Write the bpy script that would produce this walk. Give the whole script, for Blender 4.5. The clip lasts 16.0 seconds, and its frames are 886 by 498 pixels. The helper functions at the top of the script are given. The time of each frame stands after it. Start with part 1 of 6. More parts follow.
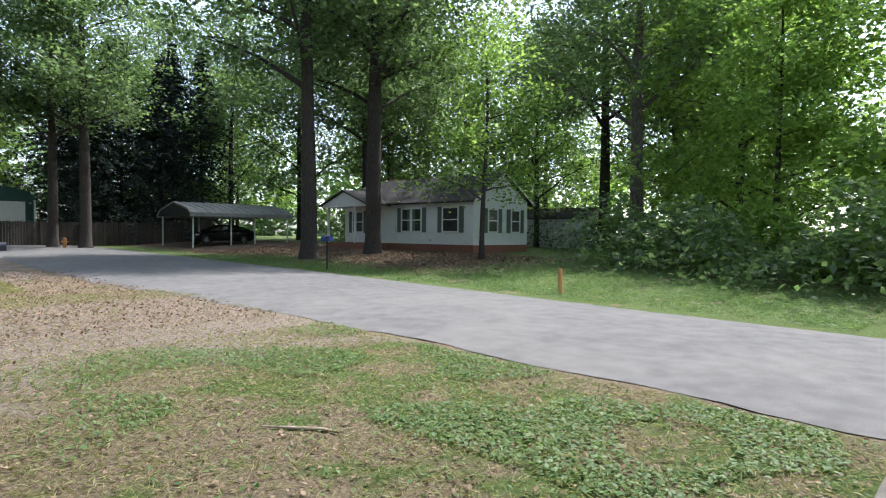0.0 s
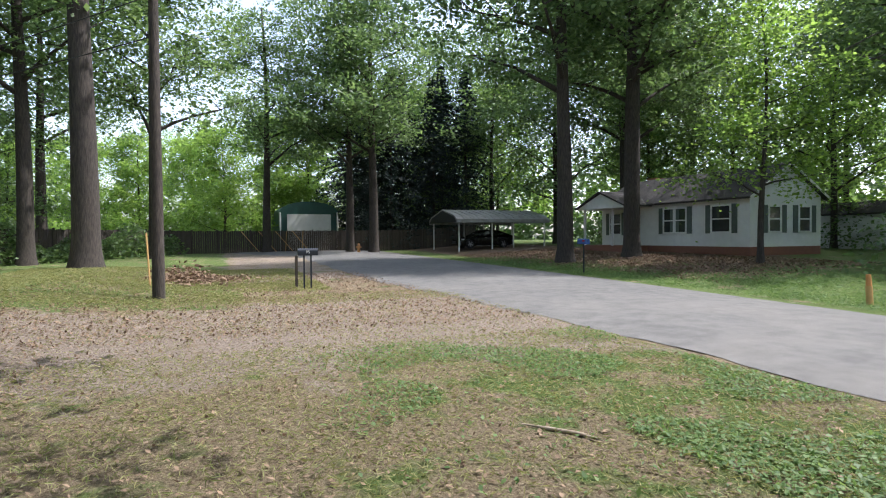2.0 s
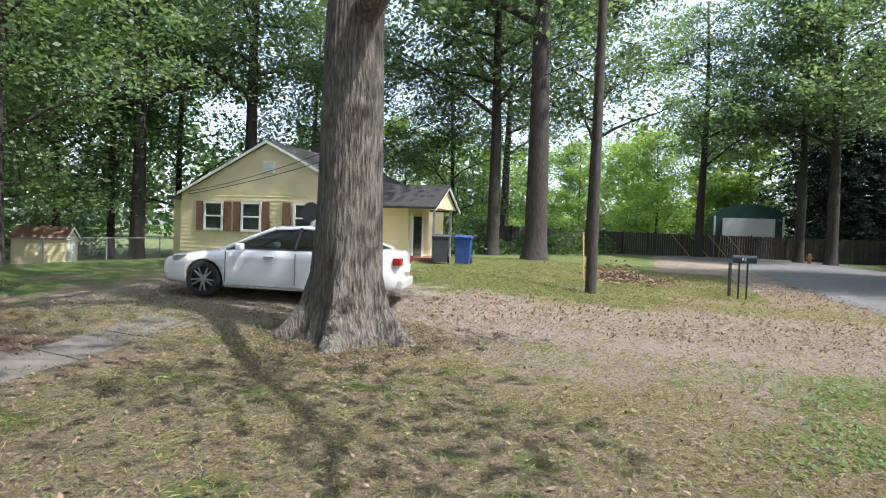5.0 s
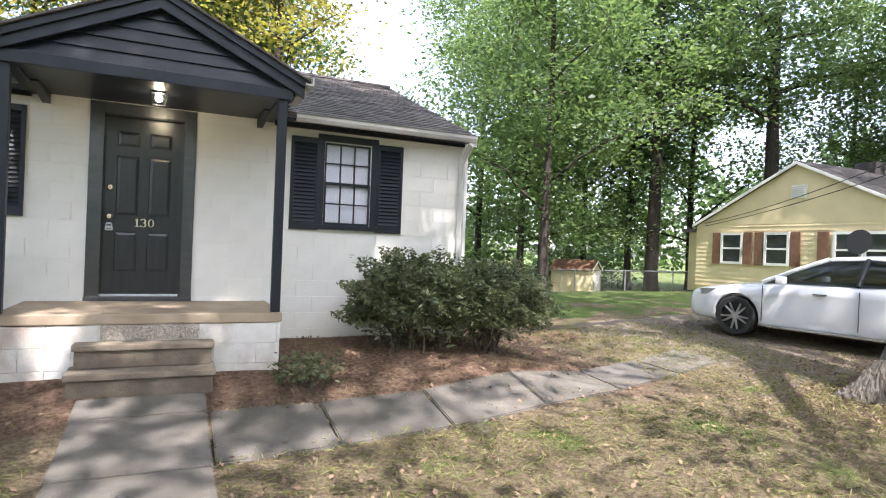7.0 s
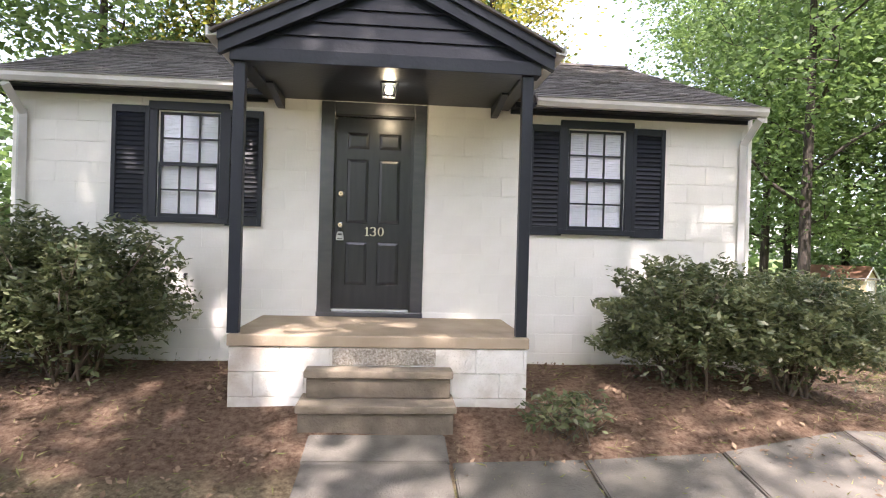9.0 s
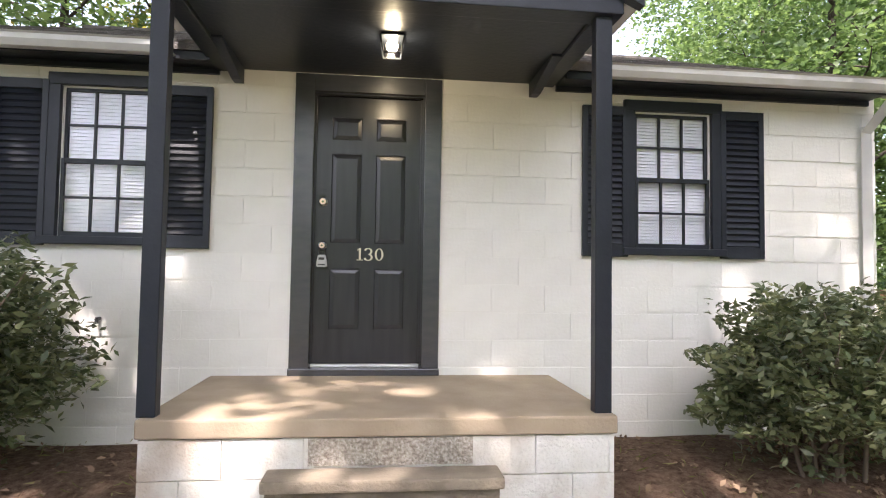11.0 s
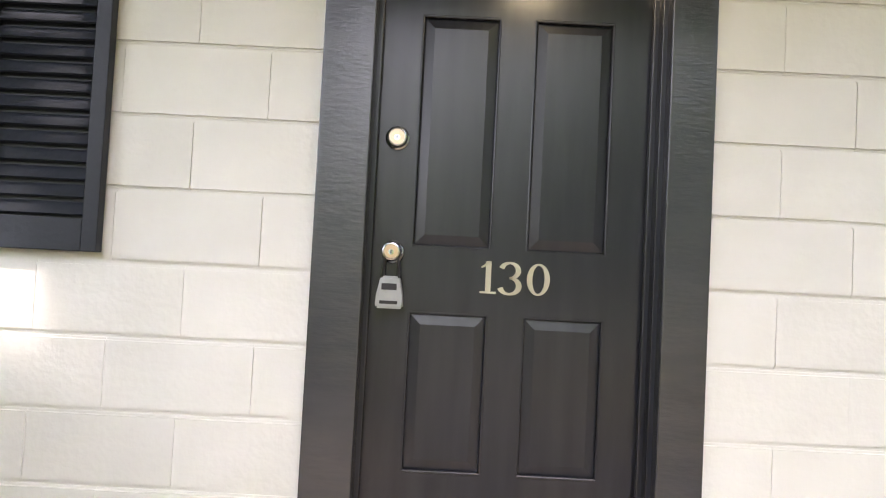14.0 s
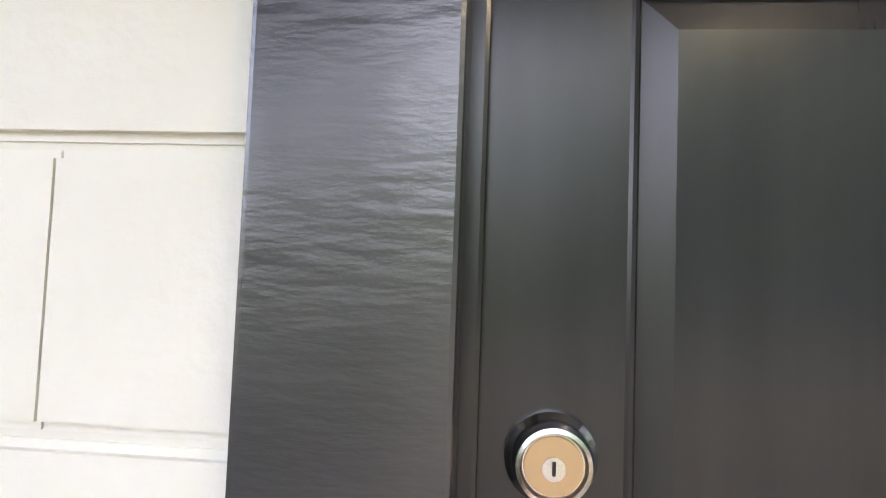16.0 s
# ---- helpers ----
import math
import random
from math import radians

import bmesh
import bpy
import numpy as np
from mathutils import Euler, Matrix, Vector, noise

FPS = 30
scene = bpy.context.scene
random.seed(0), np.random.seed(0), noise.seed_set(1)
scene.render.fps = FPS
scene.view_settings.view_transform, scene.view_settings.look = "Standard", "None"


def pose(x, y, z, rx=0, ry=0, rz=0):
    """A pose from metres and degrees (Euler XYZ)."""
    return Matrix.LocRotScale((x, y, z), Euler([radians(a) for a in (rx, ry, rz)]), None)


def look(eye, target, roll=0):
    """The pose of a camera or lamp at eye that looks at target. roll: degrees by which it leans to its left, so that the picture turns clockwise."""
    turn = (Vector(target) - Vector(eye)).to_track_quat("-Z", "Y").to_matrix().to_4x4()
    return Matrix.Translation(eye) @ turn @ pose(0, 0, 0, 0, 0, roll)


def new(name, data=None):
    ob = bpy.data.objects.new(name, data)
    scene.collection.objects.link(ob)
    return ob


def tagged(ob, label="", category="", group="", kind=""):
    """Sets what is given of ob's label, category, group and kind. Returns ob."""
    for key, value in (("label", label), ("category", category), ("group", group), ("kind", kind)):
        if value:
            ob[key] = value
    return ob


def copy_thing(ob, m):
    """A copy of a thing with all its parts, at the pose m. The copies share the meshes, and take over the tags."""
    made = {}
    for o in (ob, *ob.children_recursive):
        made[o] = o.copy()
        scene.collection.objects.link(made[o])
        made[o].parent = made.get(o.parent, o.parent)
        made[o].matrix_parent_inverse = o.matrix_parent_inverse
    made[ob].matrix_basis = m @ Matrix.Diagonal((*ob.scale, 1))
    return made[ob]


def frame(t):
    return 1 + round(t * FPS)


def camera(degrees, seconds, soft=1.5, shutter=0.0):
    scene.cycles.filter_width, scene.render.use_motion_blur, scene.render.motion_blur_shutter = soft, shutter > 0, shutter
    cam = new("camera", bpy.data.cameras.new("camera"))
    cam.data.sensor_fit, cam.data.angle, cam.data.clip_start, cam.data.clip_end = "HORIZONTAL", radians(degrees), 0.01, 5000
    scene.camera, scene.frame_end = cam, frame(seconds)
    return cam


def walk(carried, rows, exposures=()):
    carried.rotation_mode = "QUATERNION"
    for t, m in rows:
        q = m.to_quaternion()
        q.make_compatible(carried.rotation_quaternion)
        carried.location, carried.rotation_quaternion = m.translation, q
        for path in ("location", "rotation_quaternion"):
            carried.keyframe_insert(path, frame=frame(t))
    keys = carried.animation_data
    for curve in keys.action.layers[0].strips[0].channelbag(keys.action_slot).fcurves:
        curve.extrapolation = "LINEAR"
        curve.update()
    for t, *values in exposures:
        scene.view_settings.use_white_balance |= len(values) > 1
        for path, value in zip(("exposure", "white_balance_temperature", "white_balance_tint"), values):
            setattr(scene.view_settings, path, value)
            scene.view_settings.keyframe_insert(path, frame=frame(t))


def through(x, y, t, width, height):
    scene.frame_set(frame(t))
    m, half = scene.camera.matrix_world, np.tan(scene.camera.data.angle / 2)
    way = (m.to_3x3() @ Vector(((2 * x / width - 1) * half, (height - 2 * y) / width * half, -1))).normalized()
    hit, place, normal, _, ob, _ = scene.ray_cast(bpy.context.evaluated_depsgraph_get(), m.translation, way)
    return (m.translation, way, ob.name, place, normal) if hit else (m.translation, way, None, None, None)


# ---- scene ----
cam = camera(74.0, 16.0, soft=1.1)
PATH = [
    (0, (-0.005, -8.404, 1.722), (1.395, -9.832, 1.669), 0.5),
    (0.5, (-0.005, -8.404, 1.722), (1.572, -9.634, 1.670), -0.2),
    (1, (-0.005, -8.404, 1.722), (1.699, -9.450, 1.667), -0.5),
    (1.5, (-0.005, -8.404, 1.722), (1.795, -9.275, 1.664), -0.8),
    (2, (-0.005, -8.404, 1.722), (1.862, -9.119, 1.680), -0.5),
    (2.5, (-0.005, -8.404, 1.722), (1.905, -8.995, 1.686), -0.1),
    (3, (-0.005, -8.404, 1.722), (1.936, -8.885, 1.685), 0.7),
    (3.2, (-0.005, -8.404, 1.722), (1.945, -8.849, 1.688), 1.0),
    (5.3, (-0.005, -8.404, 1.722), (1.788, -7.519, 1.667), 2.0),
    (5.5, (0.085, -8.249, 1.732), (1.8, -7.221, 1.68), 1.9),
    (6, (0.213, -7.874, 1.697), (1.685, -6.521, 1.644), 2.4),
    (6.5, (0.278, -7.64, 1.64), (1.426, -6.003, 1.604), 1.9),
    (7, (0.343, -7.482, 1.61), (1.17, -5.661, 1.61), 2.2),
    (7.5, (0.416, -7.167, 1.606), (0.921, -5.232, 1.584), 2.8),
    (8, (0.337, -6.848, 1.602), (0.635, -4.87, 1.606), 3.2),
    (8.5, (0.214, -6.491, 1.603), (0.44, -4.504, 1.628), 2.1),
    (9, (0.204, -6.12, 1.629), (0.374, -4.128, 1.624), 1.6),
    (9.2, (0.214, -5.966, 1.69), (0.364, -3.971, 1.681), 1.6),
    (11.5, (-0.057, -3.879, 1.612), (0.181, -1.896, 1.719), 1.3),
    (12, (-0.216, -3.407, 1.674), (0.051, -1.427, 1.754), 2.3),
    (12.5, (-0.244, -2.968, 1.607), (0.025, -0.987, 1.666), 1.3),
    (13, (-0.259, -2.519, 1.555), (-0.016, -0.535, 1.633), 1.0),
    (13.5, (-0.186, -2.057, 1.641), (-0.171, -0.059, 1.741), 1.7),
    (14, (-0.198, -1.613, 1.793), (-0.204, 0.386, 1.86), 2.9),
    (14.5, (-0.137, -1.265, 1.957), (-0.226, 0.733, 2.001), 3.3),
    (15, (-0.249, -0.918, 2.101), (-0.417, 1.073, 2.199), 3.1),
    (15.5, (-0.305, -0.634, 2.264), (-0.655, 1.322, 2.483), 4.0),
    (16, (-0.396, -0.385, 2.287), (-0.568, 1.606, 2.404), 2.1),
]
walk(cam, [(t, look(eye, target, roll)) for t, eye, target, roll in PATH], exposures=[(0, 1.64, 6000, 13), (3, 1.52, 6150, 14), (5.5, 1.8, 6050, 13), (7, 2.3, 6350, 19), (9, 2.55, 6700, 23), (12, 2.6, 6800, 22), (14, 2.95, 7000, 23), (15, 3.15, 7050, 24), (16, 3.4, 6600, 25)])

# ---- world, sun ----
SUN_AZ, SUN_EL = radians(190), radians(58)   # compass bearing of the sun, from +y clockwise
world = bpy.data.worlds.new("world")
scene.world = world
world.use_nodes = True
wn = world.node_tree.nodes
sky = wn.new("ShaderNodeTexSky")
sky.sky_type = "NISHITA"
sky.sun_disc = False
sky.sun_elevation, sky.sun_rotation = SUN_EL, SUN_AZ
sky.air_density, sky.dust_density, sky.ozone_density = 1.0, 2.0, 1.0
wn["Background"].inputs["Strength"].default_value = 0.15
haze = wn.new("ShaderNodeHueSaturation")
haze.inputs["Saturation"].default_value = 0.7
world.node_tree.links.new(sky.outputs["Color"], haze.inputs["Color"])
world.node_tree.links.new(haze.outputs["Color"], wn["Background"].inputs["Color"])
SUN_DIR = Vector((math.sin(SUN_AZ) * math.cos(SUN_EL), math.cos(SUN_AZ) * math.cos(SUN_EL), math.sin(SUN_EL)))
sun = new("sun", bpy.data.lights.new("sun", "SUN"))
sun.data.energy, sun.data.angle, sun.data.color = 2.5, radians(0.6), (1.0, 0.96, 0.89)
sun.matrix_world = look(SUN_DIR * 60, (0, 0, 0))


# ---- materials ----
def mat(name, c1, c2=None, rough=0.8, scale=4.0, detail=6.0, bump=0.0, bump_scale=40.0, metal=0.0, stain=0.0,
        stain_scale=0.6, spec=0.5, stretch=(1, 1, 1), rand=0.0, stain_col=None, island=False, relief=0.02):
    """A surface of two mixed tones with large stains, fine relief and per-object variation."""
    m = bpy.data.materials.new(name)
    m.use_nodes = True
    nt = m.node_tree
    N, L = nt.nodes, nt.links
    b = N["Principled BSDF"]
    b.inputs["Roughness"].default_value = rough
    b.inputs["Metallic"].default_value = metal
    b.inputs["Specular IOR Level"].default_value = spec
    c2 = c2 or tuple(v * 0.8 for v in c1)
    tc = N.new("ShaderNodeTexCoord")
    mp = N.new("ShaderNodeMapping")
    mp.inputs["Scale"].default_value = stretch
    L.new(tc.outputs["Object"], mp.inputs["Vector"])
    n1 = N.new("ShaderNodeTexNoise")
    n1.inputs["Scale"].default_value, n1.inputs["Detail"].default_value = scale, detail
    L.new(mp.outputs["Vector"], n1.inputs["Vector"])
    ramp = N.new("ShaderNodeValToRGB")
    ramp.color_ramp.elements[0].position, ramp.color_ramp.elements[1].position = 0.32, 0.68
    ramp.color_ramp.elements[0].color, ramp.color_ramp.elements[1].color = (*c1, 1), (*c2, 1)
    L.new(n1.outputs["Fac"], ramp.inputs["Fac"])
    col = ramp.outputs["Color"]
    if stain:
        n2 = N.new("ShaderNodeTexNoise")
        n2.inputs["Scale"].default_value, n2.inputs["Detail"].default_value = stain_scale, 8
        L.new(tc.outputs["Object"], n2.inputs["Vector"])
        r2 = N.new("ShaderNodeMapRange")
        r2.inputs["From Min"].default_value, r2.inputs["From Max"].default_value = 0.45, 0.7
        r2.inputs["To Max"].default_value = stain
        L.new(n2.outputs["Fac"], r2.inputs["Value"])
        mx = N.new("ShaderNodeMix")
        mx.data_type = "RGBA"
        L.new(r2.outputs["Result"], mx.inputs["Factor"])
        L.new(col, mx.inputs["A"])
        mx.inputs["B"].default_value = (*(stain_col or tuple(v * 0.45 for v in c1)), 1)
        col = mx.outputs["Result"]
    if rand:
        oi = N.new("ShaderNodeNewGeometry" if island else "ShaderNodeObjectInfo")
        hs = N.new("ShaderNodeHueSaturation")
        mr = N.new("ShaderNodeMapRange")
        mr.inputs["To Min"].default_value, mr.inputs["To Max"].default_value = 1 - rand, 1 + rand
        L.new(oi.outputs["Random Per Island" if island else "Random"], mr.inputs["Value"])
        L.new(mr.outputs["Result"], hs.inputs["Value"])
        L.new(col, hs.inputs["Color"])
        col = hs.outputs["Color"]
    L.new(col, b.inputs["Base Color"])
    if bump:
        n3 = N.new("ShaderNodeTexNoise")
        n3.inputs["Scale"].default_value, n3.inputs["Detail"].default_value = bump_scale, 8
        L.new(mp.outputs["Vector"], n3.inputs["Vector"])
        bp = N.new("ShaderNodeBump")
        bp.inputs["Strength"].default_value, bp.inputs["Distance"].default_value = bump, relief
        L.new(n3.outputs["Fac"], bp.inputs["Height"])
        L.new(bp.outputs["Normal"], b.inputs["Normal"])
    return m


def leaf_mat(name, dark, light, through=0.45, rough=0.5):
    """Leaves: a tone of its own for each leaf, light passing through."""
    m = bpy.data.materials.new(name)
    m.use_nodes = True
    N, L = m.node_tree.nodes, m.node_tree.links
    b, out = N["Principled BSDF"], N["Material Output"]
    geo = N.new("ShaderNodeNewGeometry")
    ramp = N.new("ShaderNodeValToRGB")
    ramp.color_ramp.elements[0].color, ramp.color_ramp.elements[1].color = (*dark, 1), (*light, 1)
    L.new(geo.outputs["Random Per Island"], ramp.inputs["Fac"])
    L.new(ramp.outputs["Color"], b.inputs["Base Color"])
    b.inputs["Roughness"].default_value = rough
    tr = N.new("ShaderNodeBsdfTranslucent")
    hs = N.new("ShaderNodeHueSaturation")
    hs.inputs["Hue"].default_value, hs.inputs["Saturation"].default_value, hs.inputs["Value"].default_value = 0.48, 1.08, 2.5
    L.new(ramp.outputs["Color"], hs.inputs["Color"])
    L.new(hs.outputs["Color"], tr.inputs["Color"])
    mx = N.new("ShaderNodeMixShader")
    mx.inputs["Fac"].default_value = through
    L.new(b.outputs["BSDF"], mx.inputs[1])
    L.new(tr.outputs["BSDF"], mx.inputs[2])
    L.new(mx.outputs["Shader"], out.inputs["Surface"])
    return m


def glass_mat(name, tint=(0.9, 0.95, 0.95)):
    m = bpy.data.materials.new(name)
    m.use_nodes = True
    N, L = m.node_tree.nodes, m.node_tree.links
    tr, gl = N.new("ShaderNodeBsdfTransparent"), N.new("ShaderNodeBsdfGlossy")
    tr.inputs["Color"].default_value = (*tint, 1)
    gl.inputs["Roughness"].default_value = 0.02
    lw, mx = N.new("ShaderNodeLayerWeight"), N.new("ShaderNodeMixShader")
    lw.inputs["Blend"].default_value = 0.5
    pw, ad = N.new("ShaderNodeMath"), N.new("ShaderNodeMath")
    pw.operation, ad.operation = "POWER", "MULTIPLY_ADD"
    pw.inputs[1].default_value = 5.0
    ad.inputs[1].default_value, ad.inputs[2].default_value = 0.95, 0.035
    L.new(lw.outputs["Facing"], pw.inputs[0])
    L.new(pw.outputs["Value"], ad.inputs[0])
    L.new(ad.outputs["Value"], mx.inputs["Fac"])
    L.new(tr.outputs["BSDF"], mx.inputs[1])
    L.new(gl.outputs["BSDF"], mx.inputs[2])
    L.new(mx.outputs["Shader"], N["Material Output"].inputs["Surface"])
    return m


def glow_mat(name, color, strength):
    m = bpy.data.materials.new(name)
    m.use_nodes = True
    b = m.node_tree.nodes["Principled BSDF"]
    b.inputs["Base Color"].default_value = (*color, 1)
    b.inputs["Emission Color"].default_value = (*color, 1)
    b.inputs["Emission Strength"].default_value = strength
    return m


WHITE = mat("white_paint", (0.79, 0.78, 0.735), (0.73, 0.72, 0.67), 0.5, 3, 6, 0.12, 38, stain=0.22, stain_scale=0.9, stain_col=(0.62, 0.585, 0.47), rand=0.025)
MORTAR = mat("painted_mortar", (0.66, 0.65, 0.61), (0.58, 0.57, 0.53), 0.8, 8, 6, 0.3, 90)
FOUND = mat("worn_white_block", (0.74, 0.73, 0.7), (0.62, 0.6, 0.55), 0.8, 5, 8, 0.4, 60, stain=0.75, stain_scale=2.6, stain_col=(0.34, 0.26, 0.19))
BLACK = mat("black_paint", (0.013, 0.017, 0.026), (0.018, 0.022, 0.032), 0.4, 6, 6, 0.1, 30, stain=0.3, stain_col=(0.026, 0.03, 0.038), spec=0.35)
DOORP = mat("black_gloss_paint", (0.016, 0.018, 0.025), (0.021, 0.023, 0.03), 0.26, 4, 6, 0.015, 9, stretch=(6, 6, 0.6), spec=0.6)
TRIMP = mat("black_brushed_paint", (0.03, 0.033, 0.042), (0.04, 0.043, 0.052), 0.24, 5, 8, 0.07, 26, stretch=(1, 1, 4), stain=0.4, stain_scale=3, stain_col=(0.045, 0.048, 0.058), spec=1.0)
GUTTER = mat("grey_white_metal", (0.6, 0.6, 0.58), (0.5, 0.5, 0.48), 0.45, 3, 6, stain=0.4, stain_scale=1.5)
SHINGLE = mat("weathered_shingle", (0.115, 0.105, 0.1), (0.19, 0.175, 0.165), 0.95, 14, 8, 0.5, 120, rand=0.35, island=True)
CONCRETE = mat("old_concrete", (0.165, 0.15, 0.13), (0.11, 0.1, 0.087), 0.92, 6, 10, 0.6, 60, stain=0.8, stain_scale=1.1, stain_col=(0.08, 0.075, 0.06))
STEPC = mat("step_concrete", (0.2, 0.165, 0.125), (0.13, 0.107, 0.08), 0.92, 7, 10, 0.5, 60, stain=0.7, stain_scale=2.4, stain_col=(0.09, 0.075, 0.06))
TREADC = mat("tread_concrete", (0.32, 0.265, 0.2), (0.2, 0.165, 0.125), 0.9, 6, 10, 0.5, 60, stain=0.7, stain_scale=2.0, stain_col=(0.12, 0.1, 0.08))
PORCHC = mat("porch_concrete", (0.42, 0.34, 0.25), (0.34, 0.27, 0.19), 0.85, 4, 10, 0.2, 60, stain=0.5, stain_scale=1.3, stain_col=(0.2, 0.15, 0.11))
PEBBLE = mat("pebbled_concrete", (0.52, 0.48, 0.42), (0.24, 0.2, 0.16), 0.95, 70, 3, 0.9, 75)
CHROME = mat("satin_nickel", (0.66, 0.67, 0.7), (0.58, 0.59, 0.62), 0.22, 8, 4, metal=1.0)
BRASS = mat("brass_core", (0.7, 0.52, 0.36), (0.6, 0.44, 0.3), 0.35, 8, 4, metal=1.0)
SILVER = mat("grey_lockbox_metal", (0.45, 0.46, 0.47), (0.36, 0.37, 0.38), 0.4, 20, 4, metal=0.6)
NUMBER = mat("champagne_metal", (0.62, 0.58, 0.48), (0.5, 0.46, 0.36), 0.35, 8, 4, metal=0.7)
DARK = mat("dark_plastic", (0.02, 0.02, 0.022), None, 0.5)
BLIND = mat("white_blind", (0.84, 0.86, 0.95), (0.81, 0.83, 0.92), 0.6, 3)
GLASS = glass_mat("window_glass", (1.0, 1.0, 1.0))
CARGLASS = glass_mat("car_glass", (0.25, 0.28, 0.28))
BULB = glow_mat("lamp_bulb", (1.0, 0.88, 0.56), 34.0)
BARK = mat("grey_brown_bark", (0.045, 0.037, 0.03), (0.22, 0.19, 0.16), 0.95, 5.5, 12, 1.0, 5.5, stretch=(4.4, 4.4, 0.9), stain=0.35, stain_scale=1.6, stain_col=(0.17, 0.17, 0.14), relief=0.09)
BARKDARK = mat("dark_bark", (0.075, 0.06, 0.05), (0.03, 0.025, 0.022), 0.95, 9, 10, 1.0, 16, stretch=(3, 3, 0.5))
LEAF = leaf_mat("broad_leaf", (0.045, 0.087, 0.03), (0.115, 0.18, 0.064), 0.42)
# Lit copy of LEAF: sunlight on and through leaves is put into this colour.
LEAFLIT = leaf_mat("sunlit_leaf", (0.07, 0.135, 0.03), (0.16, 0.25, 0.065), 0.62)
LEAFYEL = leaf_mat("yellowing_leaf", (0.12, 0.14, 0.03), (0.22, 0.21, 0.05), 0.5)
NEEDLE = leaf_mat("spruce_needle", (0.01, 0.02, 0.018), (0.024, 0.04, 0.036), 0.12, 0.7)
BUSHLEAF = leaf_mat("bush_leaf", (0.04, 0.062, 0.027), (0.155, 0.175, 0.09), 0.3, 0.36)
GRASS = leaf_mat("grass_blade", (0.09, 0.12, 0.03), (0.24, 0.23, 0.1), 0.35, 0.7)
CLOVER = leaf_mat("clover_leaf", (0.055, 0.11, 0.032), (0.13, 0.2, 0.065), 0.35, 0.6)
DEADLEAF = leaf_mat("dead_leaf", (0.1, 0.065, 0.04), (0.29, 0.205, 0.135), 0.1, 0.9)
TWIGM = mat("grey_twig", (0.16, 0.12, 0.09), (0.1, 0.08, 0.06), 0.9)
DRYWOOD = mat("dusty_root", (0.36, 0.3, 0.23), (0.24, 0.19, 0.14), 0.95, 12, 8, 0.5, 50)
ASPHALT = mat("old_asphalt", (0.15, 0.144, 0.138), (0.1, 0.097, 0.094), 0.92, 3, 10, 0.5, 130, stain=0.35, stain_scale=0.35, stain_col=(0.22, 0.205, 0.185))
YELLOW = mat("yellow_siding", (0.72, 0.6, 0.37), (0.67, 0.56, 0.34), 0.6, 2, 5, stain=0.15)
WOODBR = mat("brown_shutter", (0.2, 0.1, 0.06), (0.14, 0.07, 0.045), 0.7, 6, 6)
WHITEPL = mat("white_trim", (0.75, 0.75, 0.73), (0.68, 0.68, 0.66), 0.5, 3)
DARKROOF = mat("dark_shingle", (0.03, 0.028, 0.029), (0.05, 0.045, 0.044), 0.95, 8, 8, 0.5, 60, rand=0.2, island=True)
CARPAINT = mat("white_car_paint", (0.8, 0.81, 0.82), (0.78, 0.79, 0.8), 0.12, 2, spec=0.8)
TYRE = mat("tyre_rubber", (0.02, 0.02, 0.02), (0.03, 0.03, 0.03), 0.85, 30)
ALLOY = mat("alloy_rim", (0.6, 0.6, 0.62), (0.5, 0.5, 0.52), 0.3, 5, metal=0.9)
REDLENS = mat("red_lens", (0.35, 0.02, 0.02), None, 0.15)
BINGREY = mat("grey_bin_plastic", (0.045, 0.048, 0.055), (0.06, 0.062, 0.07), 0.55, 4)
BINBLUE = mat("blue_bin_plastic", (0.02, 0.06, 0.22), (0.03, 0.08, 0.27), 0.5, 4)
FENCEW = mat("weathered_fence_board", (0.075, 0.06, 0.048), (0.045, 0.037, 0.03), 0.9, 8, 8, stretch=(4, 4, 0.6), rand=0.25)
GREENM = mat("dark_green_metal", (0.012, 0.06, 0.05), (0.016, 0.075, 0.06), 0.5, 3)
GREYM = mat("galvanised_metal", (0.4, 0.41, 0.42), (0.3, 0.31, 0.32), 0.45, 6, metal=0.5)
TINROOF = mat("weathered_tin", (0.3, 0.3, 0.28), (0.2, 0.2, 0.185), 0.5, 3, stain=0.4)
ORANGE = mat("orange_marker", (0.6, 0.27, 0.09), (0.52, 0.23, 0.08), 0.5, 6)
TAN = mat("tan_marker", (0.6, 0.36, 0.14), (0.5, 0.3, 0.12), 0.6, 6)
BRICKM = mat("red_brick", (0.28, 0.12, 0.08), (0.2, 0.09, 0.06), 0.9, 30, 6, 0.4, 80)
BLACKCAR = mat("black_car_paint", (0.012, 0.012, 0.014), None, 0.12)
DARKIN = mat("dark_interior", (0.02, 0.02, 0.02), None, 0.9)


